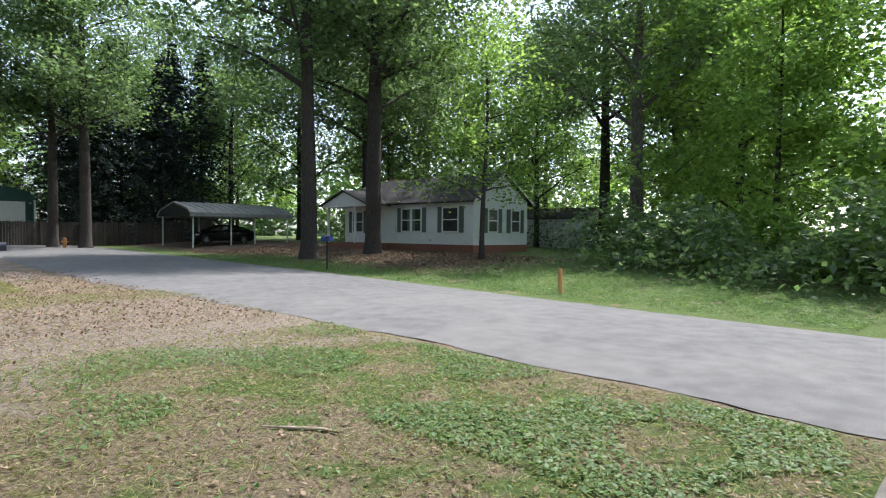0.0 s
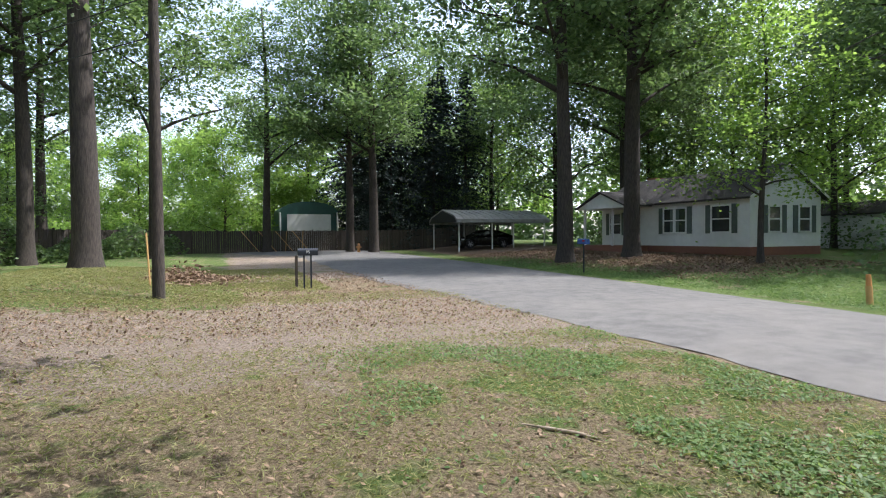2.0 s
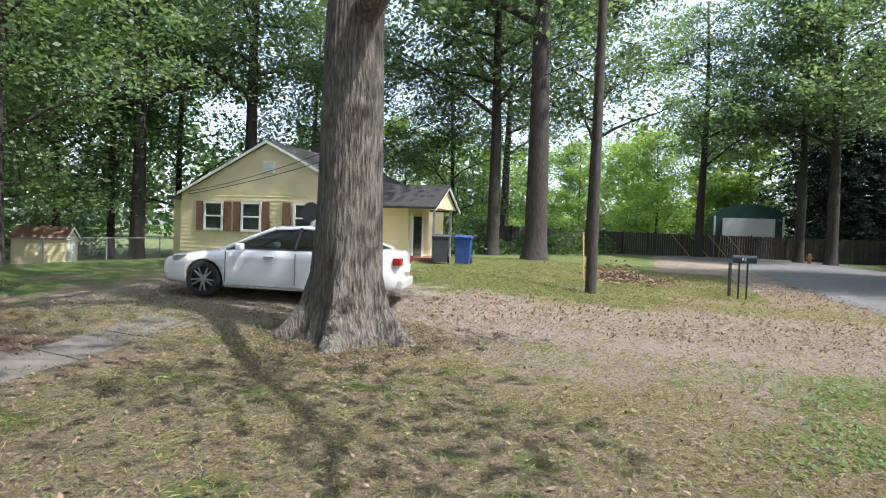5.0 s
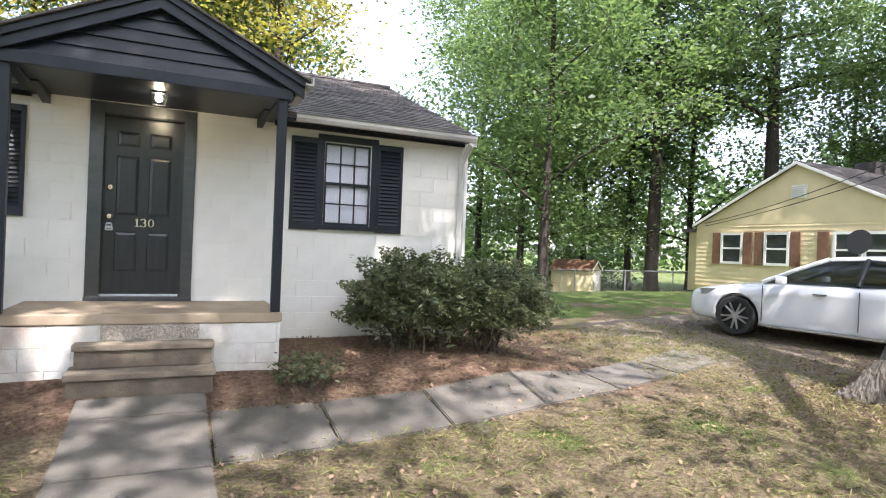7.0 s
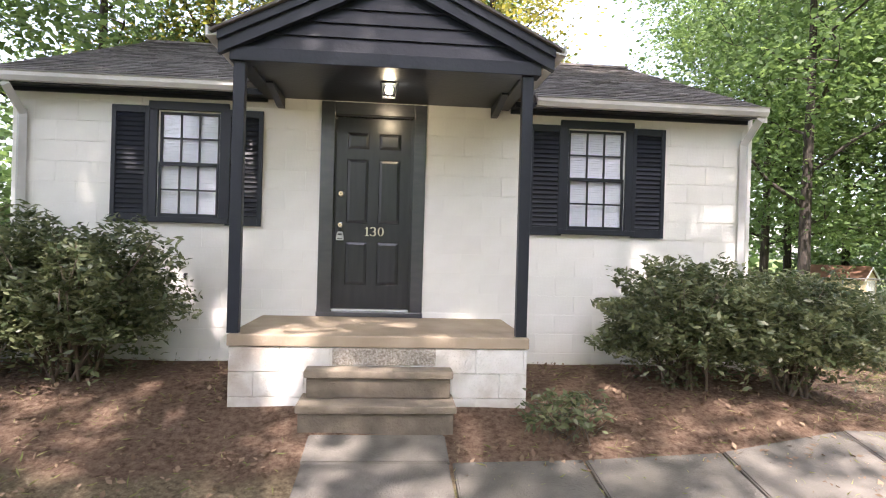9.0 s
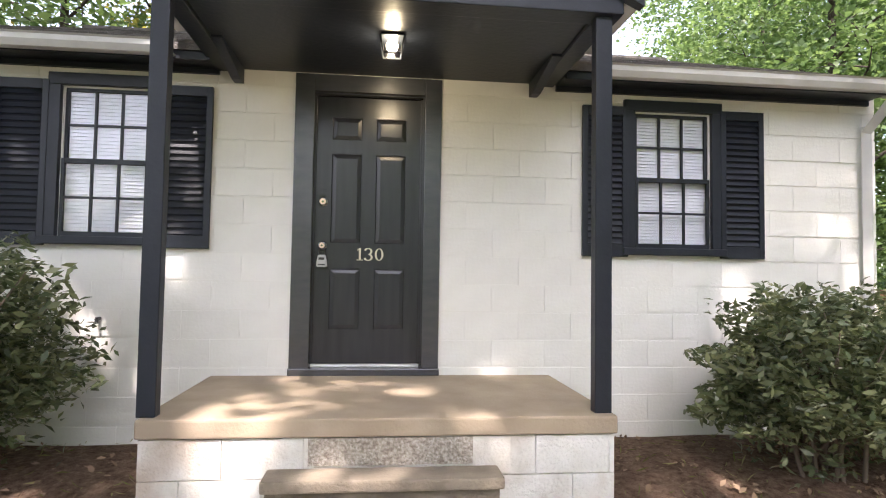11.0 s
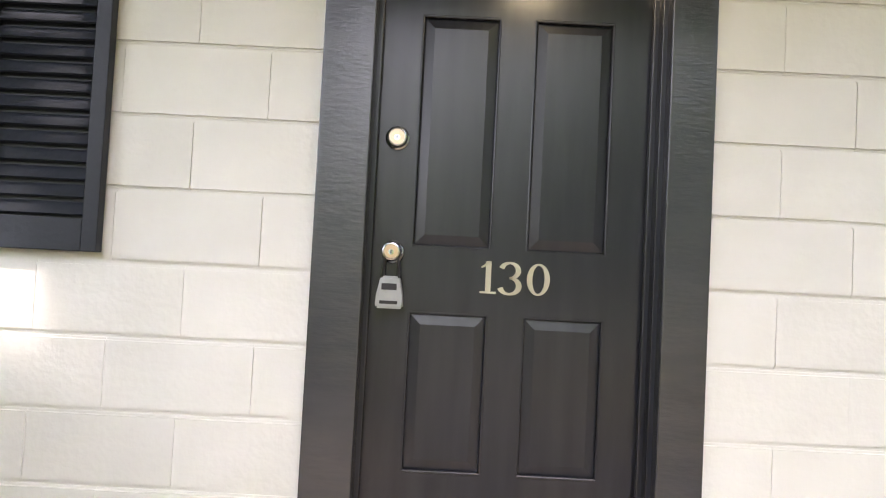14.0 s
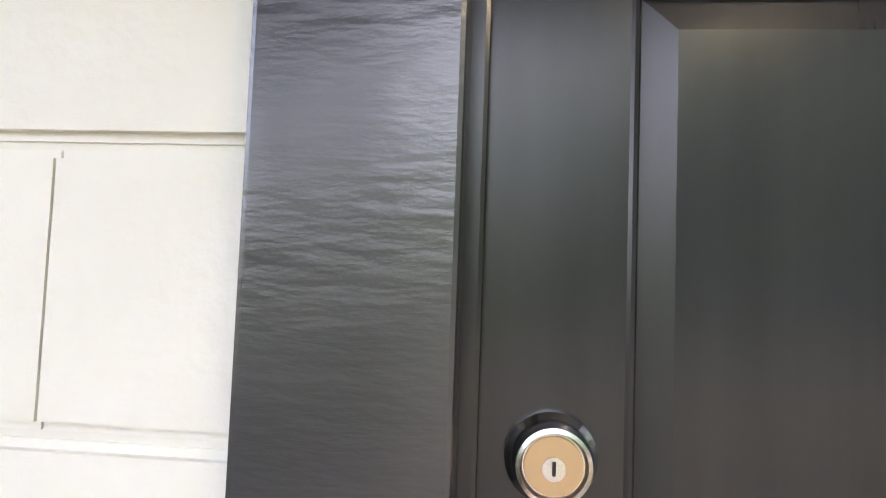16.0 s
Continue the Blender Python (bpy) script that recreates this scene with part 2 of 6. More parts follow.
def ground_mat():
    """Patchy lawn: dry grass, bare earth, clover and red-brown soil beside the house."""
    m = bpy.data.materials.new("patchy_lawn")
    m.use_nodes = True
    N, L = m.node_tree.nodes, m.node_tree.links
    b = N["Principled BSDF"]
    b.inputs["Roughness"].default_value = 0.95
    b.inputs["Specular IOR Level"].default_value = 0.15
    tc = N.new("ShaderNodeTexCoord")

    def noise_at(scale, detail=8, rough=0.6):
        n = N.new("ShaderNodeTexNoise")
        n.inputs["Scale"].default_value, n.inputs["Detail"].default_value, n.inputs["Roughness"].default_value = scale, detail, rough
        L.new(tc.outputs["Object"], n.inputs["Vector"])
        return n.outputs["Fac"]

    def ramp(fac, stops):
        r = N.new("ShaderNodeValToRGB")
        while len(r.color_ramp.elements) < len(stops):
            r.color_ramp.elements.new(0.5)
        for e, (p, c) in zip(r.color_ramp.elements, stops):
            e.position, e.color = p, (*c, 1)
        L.new(fac, r.inputs["Fac"])
        return r.outputs["Color"]

    def blend(fac, a, c):
        x = N.new("ShaderNodeMix")
        x.data_type = "RGBA"
        L.new(fac, x.inputs["Factor"])
        L.new(a, x.inputs["A"])
        L.new(c, x.inputs["B"])
        return x.outputs["Result"]

    def attr(name):
        a = N.new("ShaderNodeAttribute")
        a.attribute_name = name
        return a.outputs["Fac"]

    fine = noise_at(26, 10, 0.75)
    dry = ramp(fine, [(0.32, (0.075, 0.052, 0.034)), (0.48, (0.2, 0.155, 0.1)), (0.6, (0.3, 0.245, 0.16)), (0.72, (0.46, 0.4, 0.29))])
    grass = ramp(noise_at(22, 10, 0.75), [(0.32, (0.05, 0.05, 0.024)), (0.48, (0.1, 0.145, 0.042)), (0.62, (0.16, 0.21, 0.068)), (0.74, (0.28, 0.29, 0.13))])
    dirt = ramp(noise_at(18, 10, 0.75), [(0.32, (0.11, 0.085, 0.066)), (0.48, (0.26, 0.21, 0.17)), (0.7, (0.4, 0.335, 0.275))])
    soil = ramp(noise_at(20, 10, 0.75), [(0.32, (0.075, 0.04, 0.026)), (0.5, (0.19, 0.125, 0.088)), (0.72, (0.34, 0.25, 0.185))])
    litter = ramp(noise_at(14, 10, 0.8), [(0.3, (0.06, 0.042, 0.03)), (0.5, (0.145, 0.1, 0.07)), (0.7, (0.3, 0.22, 0.16))])

    def soft(name, scale, amount=0.5):
        """The cover's edge, broken up by noise."""
        mr = N.new("ShaderNodeMath")
        mr.operation = "ADD"
        nz = N.new("ShaderNodeMapRange")
        nz.inputs["From Min"].default_value, nz.inputs["From Max"].default_value = 0.25, 0.75
        nz.inputs["To Min"].default_value, nz.inputs["To Max"].default_value = -amount, amount
        L.new(noise_at(scale), nz.inputs["Value"])
        L.new(attr(name), mr.inputs[0])
        L.new(nz.outputs["Result"], mr.inputs[1])
        st = N.new("ShaderNodeMapRange")
        st.inputs["From Min"].default_value, st.inputs["From Max"].default_value = 0.35, 0.65
        L.new(mr.outputs["Value"], st.inputs["Value"])
        return st.outputs["Result"]

    col = blend(soft("green", 1.1, 0.75), dry, grass)
    col = blend(soft("dirt", 1.3, 0.7), col, dirt)
    col = blend(soft("soil", 1.6, 0.35), col, soil)
    col = blend(soft("litter", 1.3, 0.4), col, litter)
    L.new(col, b.inputs["Base Color"])
    bp = N.new("ShaderNodeBump")
    bp.inputs["Strength"].default_value, bp.inputs["Distance"].default_value = 1.0, 0.05
    L.new(noise_at(38, 10, 0.8), bp.inputs["Height"])
    L.new(bp.outputs["Normal"], b.inputs["Normal"])
    return m


GROUND = ground_mat()


# ---- mesh helpers ----
def box(bm, x0, x1, y0, y1, z0, z1, bevel=0.0):
    """A box between the given limits, in bm; returns its vertices."""
    vs = bmesh.ops.create_cube(bm, size=1)["verts"]
    for v in vs:
        v.co = Vector((x0 + (v.co.x + 0.5) * (x1 - x0), y0 + (v.co.y + 0.5) * (y1 - y0), z0 + (v.co.z + 0.5) * (z1 - z0)))
    if bevel:
        es = list({e for v in vs for e in v.link_edges})
        bmesh.ops.bevel(bm, geom=es, offset=bevel, segments=2, affect="EDGES", profile=0.6)
    return vs


def cyl(bm, p, q, r0, r1=None, n=12):
    """A tapered round bar from p to q."""
    p, q = Vector(p), Vector(q)
    r1 = r0 if r1 is None else r1
    m = Matrix.Translation((p + q) / 2) @ (q - p).to_track_quat("Z", "Y").to_matrix().to_4x4()
    bmesh.ops.create_cone(bm, cap_ends=True, segments=n, radius1=r0, radius2=r1, depth=(q - p).length, matrix=m)


def prism(bm, poly, axis, a, b):
    """A polygon given in the other two axes, drawn out along axis from a to b."""
    def co(u, v, w):
        return {"x": (w, u, v), "y": (u, w, v), "z": (u, v, w)}[axis]
    lo = [bm.verts.new(co(u, v, a)) for u, v in poly]
    hi = [bm.verts.new(co(u, v, b)) for u, v in poly]
    bm.faces.new(lo)
    bm.faces.new(hi[::-1])
    for i in range(len(poly)):
        j = (i + 1) % len(poly)
        bm.faces.new((lo[i], hi[i], hi[j], lo[j]))


def link(name, bm, material, parent=None, label="", smooth=False):
    bmesh.ops.recalc_face_normals(bm, faces=bm.faces)
    me = bpy.data.meshes.new(name)
    bm.to_mesh(me)
    bm.free()
    for m in material if isinstance(material, (list, tuple)) else (material,):
        me.materials.append(m)
    if smooth:
        me.polygons.foreach_set("use_smooth", [True] * len(me.polygons))
    ob = new(name, me)
    if parent:
        ob.parent = parent
    if label:
        ob["label"] = label
    return ob


def part(name, bm, material, parent, label="", smooth=False):
    """Links a bmesh as one mesh object under a thing or a part."""
    return link(name, bm, material, parent, label, smooth)


def bpart(name, lim, material, parent, bevel=0.0, label=""):
    bm = bmesh.new()
    box(bm, *lim, bevel=bevel)
    return link(name, bm, material, parent, label)


def thing(name, label, category, group="", at=None):
    ob = new(name)
    ob.empty_display_size = 0.1
    if at is not None:
        ob.matrix_world = at
    return tagged(ob, label, category, group)


def raw(name, verts, faces, material, parent=None, smooth=False):
    me = bpy.data.meshes.new(name)
    me.from_pydata(verts, [], faces)
    for m in material if isinstance(material, (list, tuple)) else (material,):
        me.materials.append(m)
    if smooth:
        me.polygons.foreach_set("use_smooth", [True] * len(me.polygons))
    ob = new(name, me)
    if parent:
        ob.parent = parent
    return ob


def tube(path, radii, n=10, rough=0.0, seed=0, flare=0.0):
    """Vertices and faces of a bent tapering stem."""
    vs, fs = [], []
    rnd = random.Random(seed)
    ph = rnd.random() * 9
    for k, (p, r) in enumerate(zip(path, radii)):
        q = path[min(k + 1, len(path) - 1)] - path[max(k - 1, 0)]
        u = q.orthogonal().normalized() if abs(q.normalized().z) < 0.95 else Vector((1, 0, 0))
        u = (u - q.normalized() * u.dot(q.normalized())).normalized()
        w = q.normalized().cross(u)
        for i in range(n):
            a = 2 * math.pi * i / n
            rr = r * (1 + rough * math.sin(a * (9 if n < 60 else 37) + ph + k * 0.15 + 0.5 * noise.noise((math.cos(a) * 3, math.sin(a) * 3, k * 0.7 + ph))) + rough * 1.5 * noise.noise((math.cos(a) * 2, math.sin(a) * 2, k * 0.4 + ph)))
            if flare and k < 5:
                rr *= 1 + flare * (1 - k / 5) ** 2 * max(0.0, math.sin(a * 5 + ph)) ** 1.5
            vs.append(p + (u * math.cos(a) + w * math.sin(a)) * rr)
    for k in range(len(path) - 1):
        for i in range(n):
            j = (i + 1) % n
            fs.append((k * n + i, k * n + j, (k + 1) * n + j, (k + 1) * n + i))
    fs.append(tuple(range((len(path) - 1) * n, len(path) * n)))
    return vs, fs


def sm(v):
    v = min(1.0, max(0.0, v))
    return v * v * (3 - 2 * v)


# ---- ground ----
def ground_z(x, y):
    rise = 0.6 * sm((x + 0.6 * (y + 6) - 5) / 16) * sm((y + 9) / 5)
    mound = 0.43 * sm((y + 2.9) / 2.4) * (1 - sm((x - 3.5) / 2.5))
    street = 0.012 * min(60, max(0, x)) * (1 - sm((y + 9) / 5))
    across = 0.45 * sm((-y - 21.5) / 11)
    dip = -1.0 * sm((y - 5) / 11) * sm((x - 3) / 5)
    return max(rise, mound) + street + across + dip


def build_ground():
    def axis(lo, hi):
        vals, v = [0.0], 0.0
        while v < 400:
            v += 0.2 if v < 10 else 0.2 + (v - 10) * 0.06
            vals.append(v)
        return sorted({round(s * a, 3) for a in vals for s in (1, -1)})
    xs = [v + 3 for v in axis(-400, 400)]
    ys = [v - 7 for v in axis(-400, 400)]
    verts, faces = [], []
    cover = {k: [] for k in ("green", "dirt", "soil", "litter")}
    for y in ys:
        for x in xs:
            d = math.hypot(x - 3, y + 7)
            amp = 0.018 if d < 30 else 0.0
            verts.append((x, y, ground_z(x, y) + amp * noise.noise((x * 1.3, y * 1.3, 0.0)) - 0.01 * (amp > 0)))
            far = y < -20.6
            green = 0.18
            if -14.6 < y < -9.5 and x < 12:
                green = 0.18 + 0.4 * sm((-y - 9.5) / 3) * sm((10 - x) / 5)
            if far or x > 10 and y > -9:
                green = 0.85 if far else 0.18 + 0.6 * sm((x - 12) / 3)
            if x > 4 and y > 1:
                green = 0.3 + 0.5 * sm((y - 1) / 3)
            cover["green"].append(green)
            # worn track from the road to the car
            t = sm((y + 14.5) / 12)
            cx = 11.5 - 1.5 * t
            w = 2.6 + 1.2 * (1 - t)
            cover["dirt"].append((0.95 * sm(1.6 - abs(x - cx) / w) if -15 < y < 2 else 0.0) + 0.75 * sm((x - 18) / 5) * sm((y + 14.5) / 2) * sm((-7.5 - y) / 2.5) * sm((52 - x) / 5))
            cover["soil"].append(0.95 * sm((y + 2.6) / 0.8) * sm((6.2 - x) / 1.0) if y < 0.5 else (0.6 if x < 7 and y < 3 else 0.0))
            cover["litter"].append(0.95 * sm((-y - 22.3) / 2.2) * sm((x - 13 + 0.35 * (y + 24)) / 5) * sm((y + 35) / 3) + (0.75 if math.hypot(x - 8, y + 4.2) < 1.6 else 0.0))
    n = len(xs)
    for j in range(len(ys) - 1):
        for i in range(n - 1):
            a = j * n + i
            faces.append((a, a + 1, a + n + 1, a + n))
    ob = raw("ground", verts, faces, GROUND, smooth=True)
    for k, vals in cover.items():
        ob.data.attributes.new(k, "FLOAT", "POINT").data.foreach_set("value", vals)
    return tagged(ob, "patchy dry lawn with bare earth and clover", "ground", kind="structure")


build_ground()


def road_edges(x):
    """The near and far edge of the street at x."""
    near = -14.6 + 1.3 * sm((x - 6) / 16) + 0.12 * math.sin(x * 1.7) * 0.6 + 0.08 * noise.noise((x * 2.1, 0, 0))
    return near, -20.6 - 0.4 * sm((x - 5) / 15) + 0.08 * noise.noise((x * 1.7, 5, 0))


def build_road():
    verts, faces = [], []
    xs = [-120, -60, -30, -20] + [-14 + 0.35 * i for i in range(170)] + [47, 50]
    k = 9
    for x in xs:
        a, b = road_edges(x)
        if x > 40:
            a = a + (x - 40) * 0.5
        for i in range(k + 1):
            u = i / k
            y = a + (b - a) * u
            edge = -0.03 if i in (0, k) else 0.0
            verts.append((x, y, ground_z(x, y) + 0.03 + 0.06 * math.sin(math.pi * u) + edge))
    for j in range(len(xs) - 1):
        for i in range(k):
            p = j * (k + 1) + i
            faces.append((p, p + 1, p + k + 2, p + k + 1))
    tagged(raw("road", verts, faces, ASPHALT, smooth=True), "worn grey asphalt street with crumbled edges", "road", kind="structure")


build_road()

# ---- the white block house ----
COURSE, CZ = 0.2032, 0.1402
FLOOR_Z = 0.892
HX0, HX1, HD = -3.55, 4.08, 7.0
OPENINGS = [(-0.445, 0.405, 0.88, 2.99), (-2.17, -1.56, 1.86, 2.93), (2.03, 2.66, 1.86, 2.93)]

house = thing("white_house", "white painted block cottage with black trim and shingle roof", "house")


def wall_with_openings(name, y0, y1, material, parent):
    xs = sorted({HX0, HX1, *(o[0] for o in OPENINGS), *(o[1] for o in OPENINGS)})
    bm = bmesh.new()
    for a, b in zip(xs, xs[1:]):
        z = -0.2
        for o in sorted((o for o in OPENINGS if o[0] <= a and b <= o[1]), key=lambda o: o[2]):
            box(bm, a, b, y0, y1, z, o[2])
            z = o[3]
        box(bm, a, b, y0, y1, z, 3.2)
    bmesh.ops.remove_doubles(bm, verts=bm.verts, dist=1e-5)
    return link(name, bm, material, parent)


front = wall_with_openings("wall_front", 0.009, 0.2, WHITE, house)
for nm, lim in (("wall_side", (HX1 - 0.2, HX1, 0.2, HD, -0.2, 3.2)), ("wall_side", (HX0, HX0 + 0.2, 0.2, HD, -0.2, 3.2)),
                ("wall_back", (HX0 + 0.2, HX1 - 0.2, HD - 0.2, HD, -0.2, 3.2)), ("room_floor", (HX0 + 0.2, HX1 - 0.2, 0.2, HD - 0.2, 0.6, 0.85)),
                ("room_ceiling", (HX0 + 0.2, HX1 - 0.2, 0.2, HD - 0.2, 3.1, 3.2))):
    bpart(nm, lim, WHITE if nm.startswith("wall") else DARKIN, house)
for xa, xb in ((HX1 - 0.2, HX1), (HX0, HX0 + 0.2)):
    bm = bmesh.new()
    prism(bm, [(0.0, 3.2), (HD, 3.2), (HD / 2, 4.66)], "x", xa, xb)
    part("gable_wall", bm, WHITE, house)


# porch
PX0, PX1, PY = -1.10, 1.36, -1.31
bm = bmesh.new()
box(bm, PX0 - 0.0, PX1, PY, -0.002, FLOOR_Z - 0.095, FLOOR_Z, bevel=0.012)
porch_slab = tagged(part("porch_floor", bm, PORCHC, house), "tan concrete porch slab")
bpart("porch_core", (PX0 + 0.03, PX1 - 0.03, PY + 0.03, -0.002, -0.1, FLOOR_Z - 0.1), FOUND, house)
for r in range(4):
    z1 = FLOOR_Z - 0.1 - r * COURSE
    x = PX0 + 0.015
    first = 0.2 if r % 2 else 0.4
    while x < PX1 - 0.02:
        w = min(first, PX1 - 0.015 - x)
        first = 0.4
        if w > 0.03:
            bm = bmesh.new()
            box(bm, x + 0.001, x + w - 0.001, PY + 0.015, PY + 0.1, z1 - COURSE + 0.004, z1, bevel=0.004)
            part("block", bm, FOUND, house)
        x += w
    bpart("block", (PX1 - 0.1, PX1 - 0.013, PY + 0.11, -0.004, z1 - COURSE + 0.004, z1), FOUND, house, 0.004)
    bpart("block", (PX0 + 0.013, PX0 + 0.1, PY + 0.11, -0.004, z1 - COURSE + 0.004, z1), FOUND, house, 0.004)
steps = thing("porch_steps", "worn stained concrete steps up to the porch", "steps")
for i, (ya, yb, z) in enumerate(((-1.70, PY + 0.013, 0.425), (-1.42, PY + 0.013, 0.645))):
    x0, x1 = (-0.49, 0.72) if i == 0 else (-0.46, 0.71)
    ya = (-1.70, -1.50)[i]
    bm = bmesh.new()
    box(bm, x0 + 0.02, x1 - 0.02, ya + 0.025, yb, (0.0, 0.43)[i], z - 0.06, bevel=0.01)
    # risers get a darker concrete tone than the treads
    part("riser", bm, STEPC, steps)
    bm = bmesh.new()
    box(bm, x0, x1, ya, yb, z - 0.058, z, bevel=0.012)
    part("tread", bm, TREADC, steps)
bpart("pebbled_face", (-0.26, 0.58, PY + 0.004, PY + 0.014, 0.655, FLOOR_Z - 0.1), PEBBLE, house)


def porch_post(x):
    post = thing("porch_post", "square black painted wooden porch post", "post", "porch posts")
    bpart("shaft", (x - 0.047, x + 0.047, -1.255, -1.18, FLOOR_Z, 3.085), BLACK, post, 0.006)
    return post


porch_post(-1.068)
porch_post(1.30)

# porch roof: beams, brackets, ceiling, lap-sided gable, rakes, shingles
RC, RH, REZ, RAZ = 0.14, 1.36, 3.27, 3.93      # ridge x, half span, eave z, apex z
SL = (RAZ - REZ) / RH
porch_roof = thing("porch_roof", "black painted gabled porch roof with lap siding", "roof")
bpart("front_beam", (-1.14, 1.40, -1.29, -1.13, 3.085, 3.20), BLACK, porch_roof, 0.006)
for x in (-1.06, 1.32):
    bpart("side_beam", (x - 0.06, x + 0.06, -1.13, -0.004, 3.085, 3.27), BLACK, porch_roof, 0.005)
    bm = bmesh.new()
    prism(bm, [(-0.004, 3.0), (-0.10, 3.0), (-0.62, 3.09), (-0.62, 3.20), (-0.004, 3.20)], "x", x + (-0.13 if x > 0 else 0.065), x + (-0.065 if x > 0 else 0.13))
    part("bracket", bm, BLACK, porch_roof)
bpart("porch_ceiling", (-0.995, 1.255, -1.128, -0.004, 3.106, 3.116), BLACK, porch_roof)
for k in range(6):
    z0 = 3.205 + k * 0.118
    z1 = z0 + 0.118
    h0 = min((RAZ - z0) / SL - 0.02, 1.28)
    h1 = min((RAZ - z1) / SL - 0.02, 1.28)
    if h1 <= 0.0:
        h1 = 0.02
    bm = bmesh.new()
    prism(bm, [(RC - h0, z0), (RC + h0, z0), (RC + h1, z1), (RC - h1, z1)], "y", -1.235, -1.19)
    for v in bm.verts:
        if v.co.z < z0 + 0.01 and v.co.y < -1.22:
            v.co.y -= 0.022
    part("lap_board", bm, BLACK, porch_roof)
for s in (-1, 1):
    for w, ya, yb, dz in ((0.15, -1.33, -1.26, 0.0), (0.07, -1.365, -1.33, 0.02)):
        bm = bmesh.new()
        prism(bm, [(RC, RAZ + dz), (RC + s * RH, REZ + dz), (RC + s * RH, REZ + dz - w), (RC, RAZ + dz - w * 1.06)], "y", ya, yb)
        part("rake_board", bm, BLACK, porch_roof)
    bm = bmesh.new()
    prism(bm, [(RC, RAZ + 0.045), (RC + s * (RH + 0.05), REZ + 0.02), (RC + s * (RH + 0.05), REZ + 0.0), (RC, RAZ + 0.02)], "y", -1.40, 1.4)
    part("shingle_slope", bm, SHINGLE, porch_roof)
    bm = bmesh.new()
    prism(bm, [(RC + s * RH, REZ - 0.02), (RC + s * (RH + 0.09), REZ - 0.03), (RC + s * (RH + 0.09), REZ + 0.055), (RC + s * (RH + 0.075), REZ + 0.055), (RC + s * (RH + 0.07), REZ - 0.015), (RC + s * RH, REZ + 0.0)], "y", -1.36, -0.3)
    part("gutter", bm, GUTTER, porch_roof)

# porch lamp on the ceiling, lit
lamp = thing("porch_lantern", "lit black metal ceiling lantern with clear glass", "lamp")
LX, LY = 0.13, -0.75
bpart("base", (LX - 0.07, LX + 0.07, LY - 0.07, LY + 0.07, 3.088, 3.1055), BLACK, lamp, 0.004)
bm = bmesh.new()
bmesh.ops.create_cone(bm, cap_ends=True, segments=4, radius1=0.075, radius2=0.105, depth=0.1, matrix=Matrix.Translation((LX, LY, 3.037)) @ Matrix.Rotation(radians(45), 4, "Z"))
part("glass_shade", bm, GLASS, lamp)
for sx in (-1, 1):
    for sy in (-1, 1):
        bm = bmesh.new()
        cyl(bm, (LX + sx * 0.053, LY + sy * 0.053, 2.985), (LX + sx * 0.074, LY + sy * 0.074, 3.09), 0.006, n=6)
        part("bar", bm, BLACK, lamp)
    bpart("bottom_rail", (LX - 0.057, LX + 0.057, LY + sx * 0.053 - 0.005, LY + sx * 0.053 + 0.005, 2.98, 2.99), BLACK, lamp)
bm = bmesh.new()
bmesh.ops.create_uvsphere(bm, u_segments=12, v_segments=8, radius=0.036, matrix=Matrix.Translation((LX, LY, 3.045)))
part("bulb", bm, BULB, lamp, smooth=True)

# main roof
EZ, OV = 3.17, 0.3
main_roof = thing("main_roof", "grey brown weathered asphalt shingle roof", "roof")
RIDGE_Z = 4.72
RS = (RIDGE_Z - EZ) / (HD / 2 + OV)
for s in (1, -1):
    bm = bmesh.new()
    yb = -OV if s == 1 else HD + OV
    prism(bm, [(yb, EZ), (HD / 2, RIDGE_Z), (HD / 2, RIDGE_Z - 0.05), (yb, EZ - 0.05)], "x", HX0 - 0.18, HX1 - 0.04)
    part("deck", bm, SHINGLE, main_roof)


def shingle_field(x0, x1, y_eave, z_eave, rise, run, sign, material, parent, w=0.3, exp=0.135):
    """Rows of thin overlapping shingles up a slope along y, in one mesh."""
    length = math.hypot(rise, run)
    vs, fs = [], []
    u = Vector((0, sign * run / length, rise / length))
    nrm = Vector((0, -sign * rise / length, run / length))
    rnd = random.Random(4)
    for r in range(int(length / exp)):
        x = x0 - rnd.random() * w
        while x < x1:
            ww = w * rnd.choice((0.6, 1.0, 1.0, 1.3))
            a, b = max(x, x0), min(x + ww - 0.005, x1)
            if b - a > 0.02:
                s0, s1 = r * exp, min((r + 1) * exp + 0.03, length)
                lift = 0.012 + rnd.random() * 0.006
                o = Vector((0, y_eave, z_eave))
                k = len(vs)
                for xx in (a, b):
                    vs += [o + u * s0 + nrm * lift + Vector((xx, 0, 0)), o + u * s1 + nrm * 0.003 + Vector((xx, 0, 0)), o + u * s0 + Vector((xx, 0, 0))]
                fs += [(k, k + 3, k + 4, k + 1), (k, k + 2, k + 5, k + 3), (k, k + 1, k + 2), (k + 3, k + 5, k + 4)]
            x += ww
    ob = raw("shingles", [tuple(v) for v in vs], fs, material, parent)
    ob["kind"] = "stuff"
    return ob


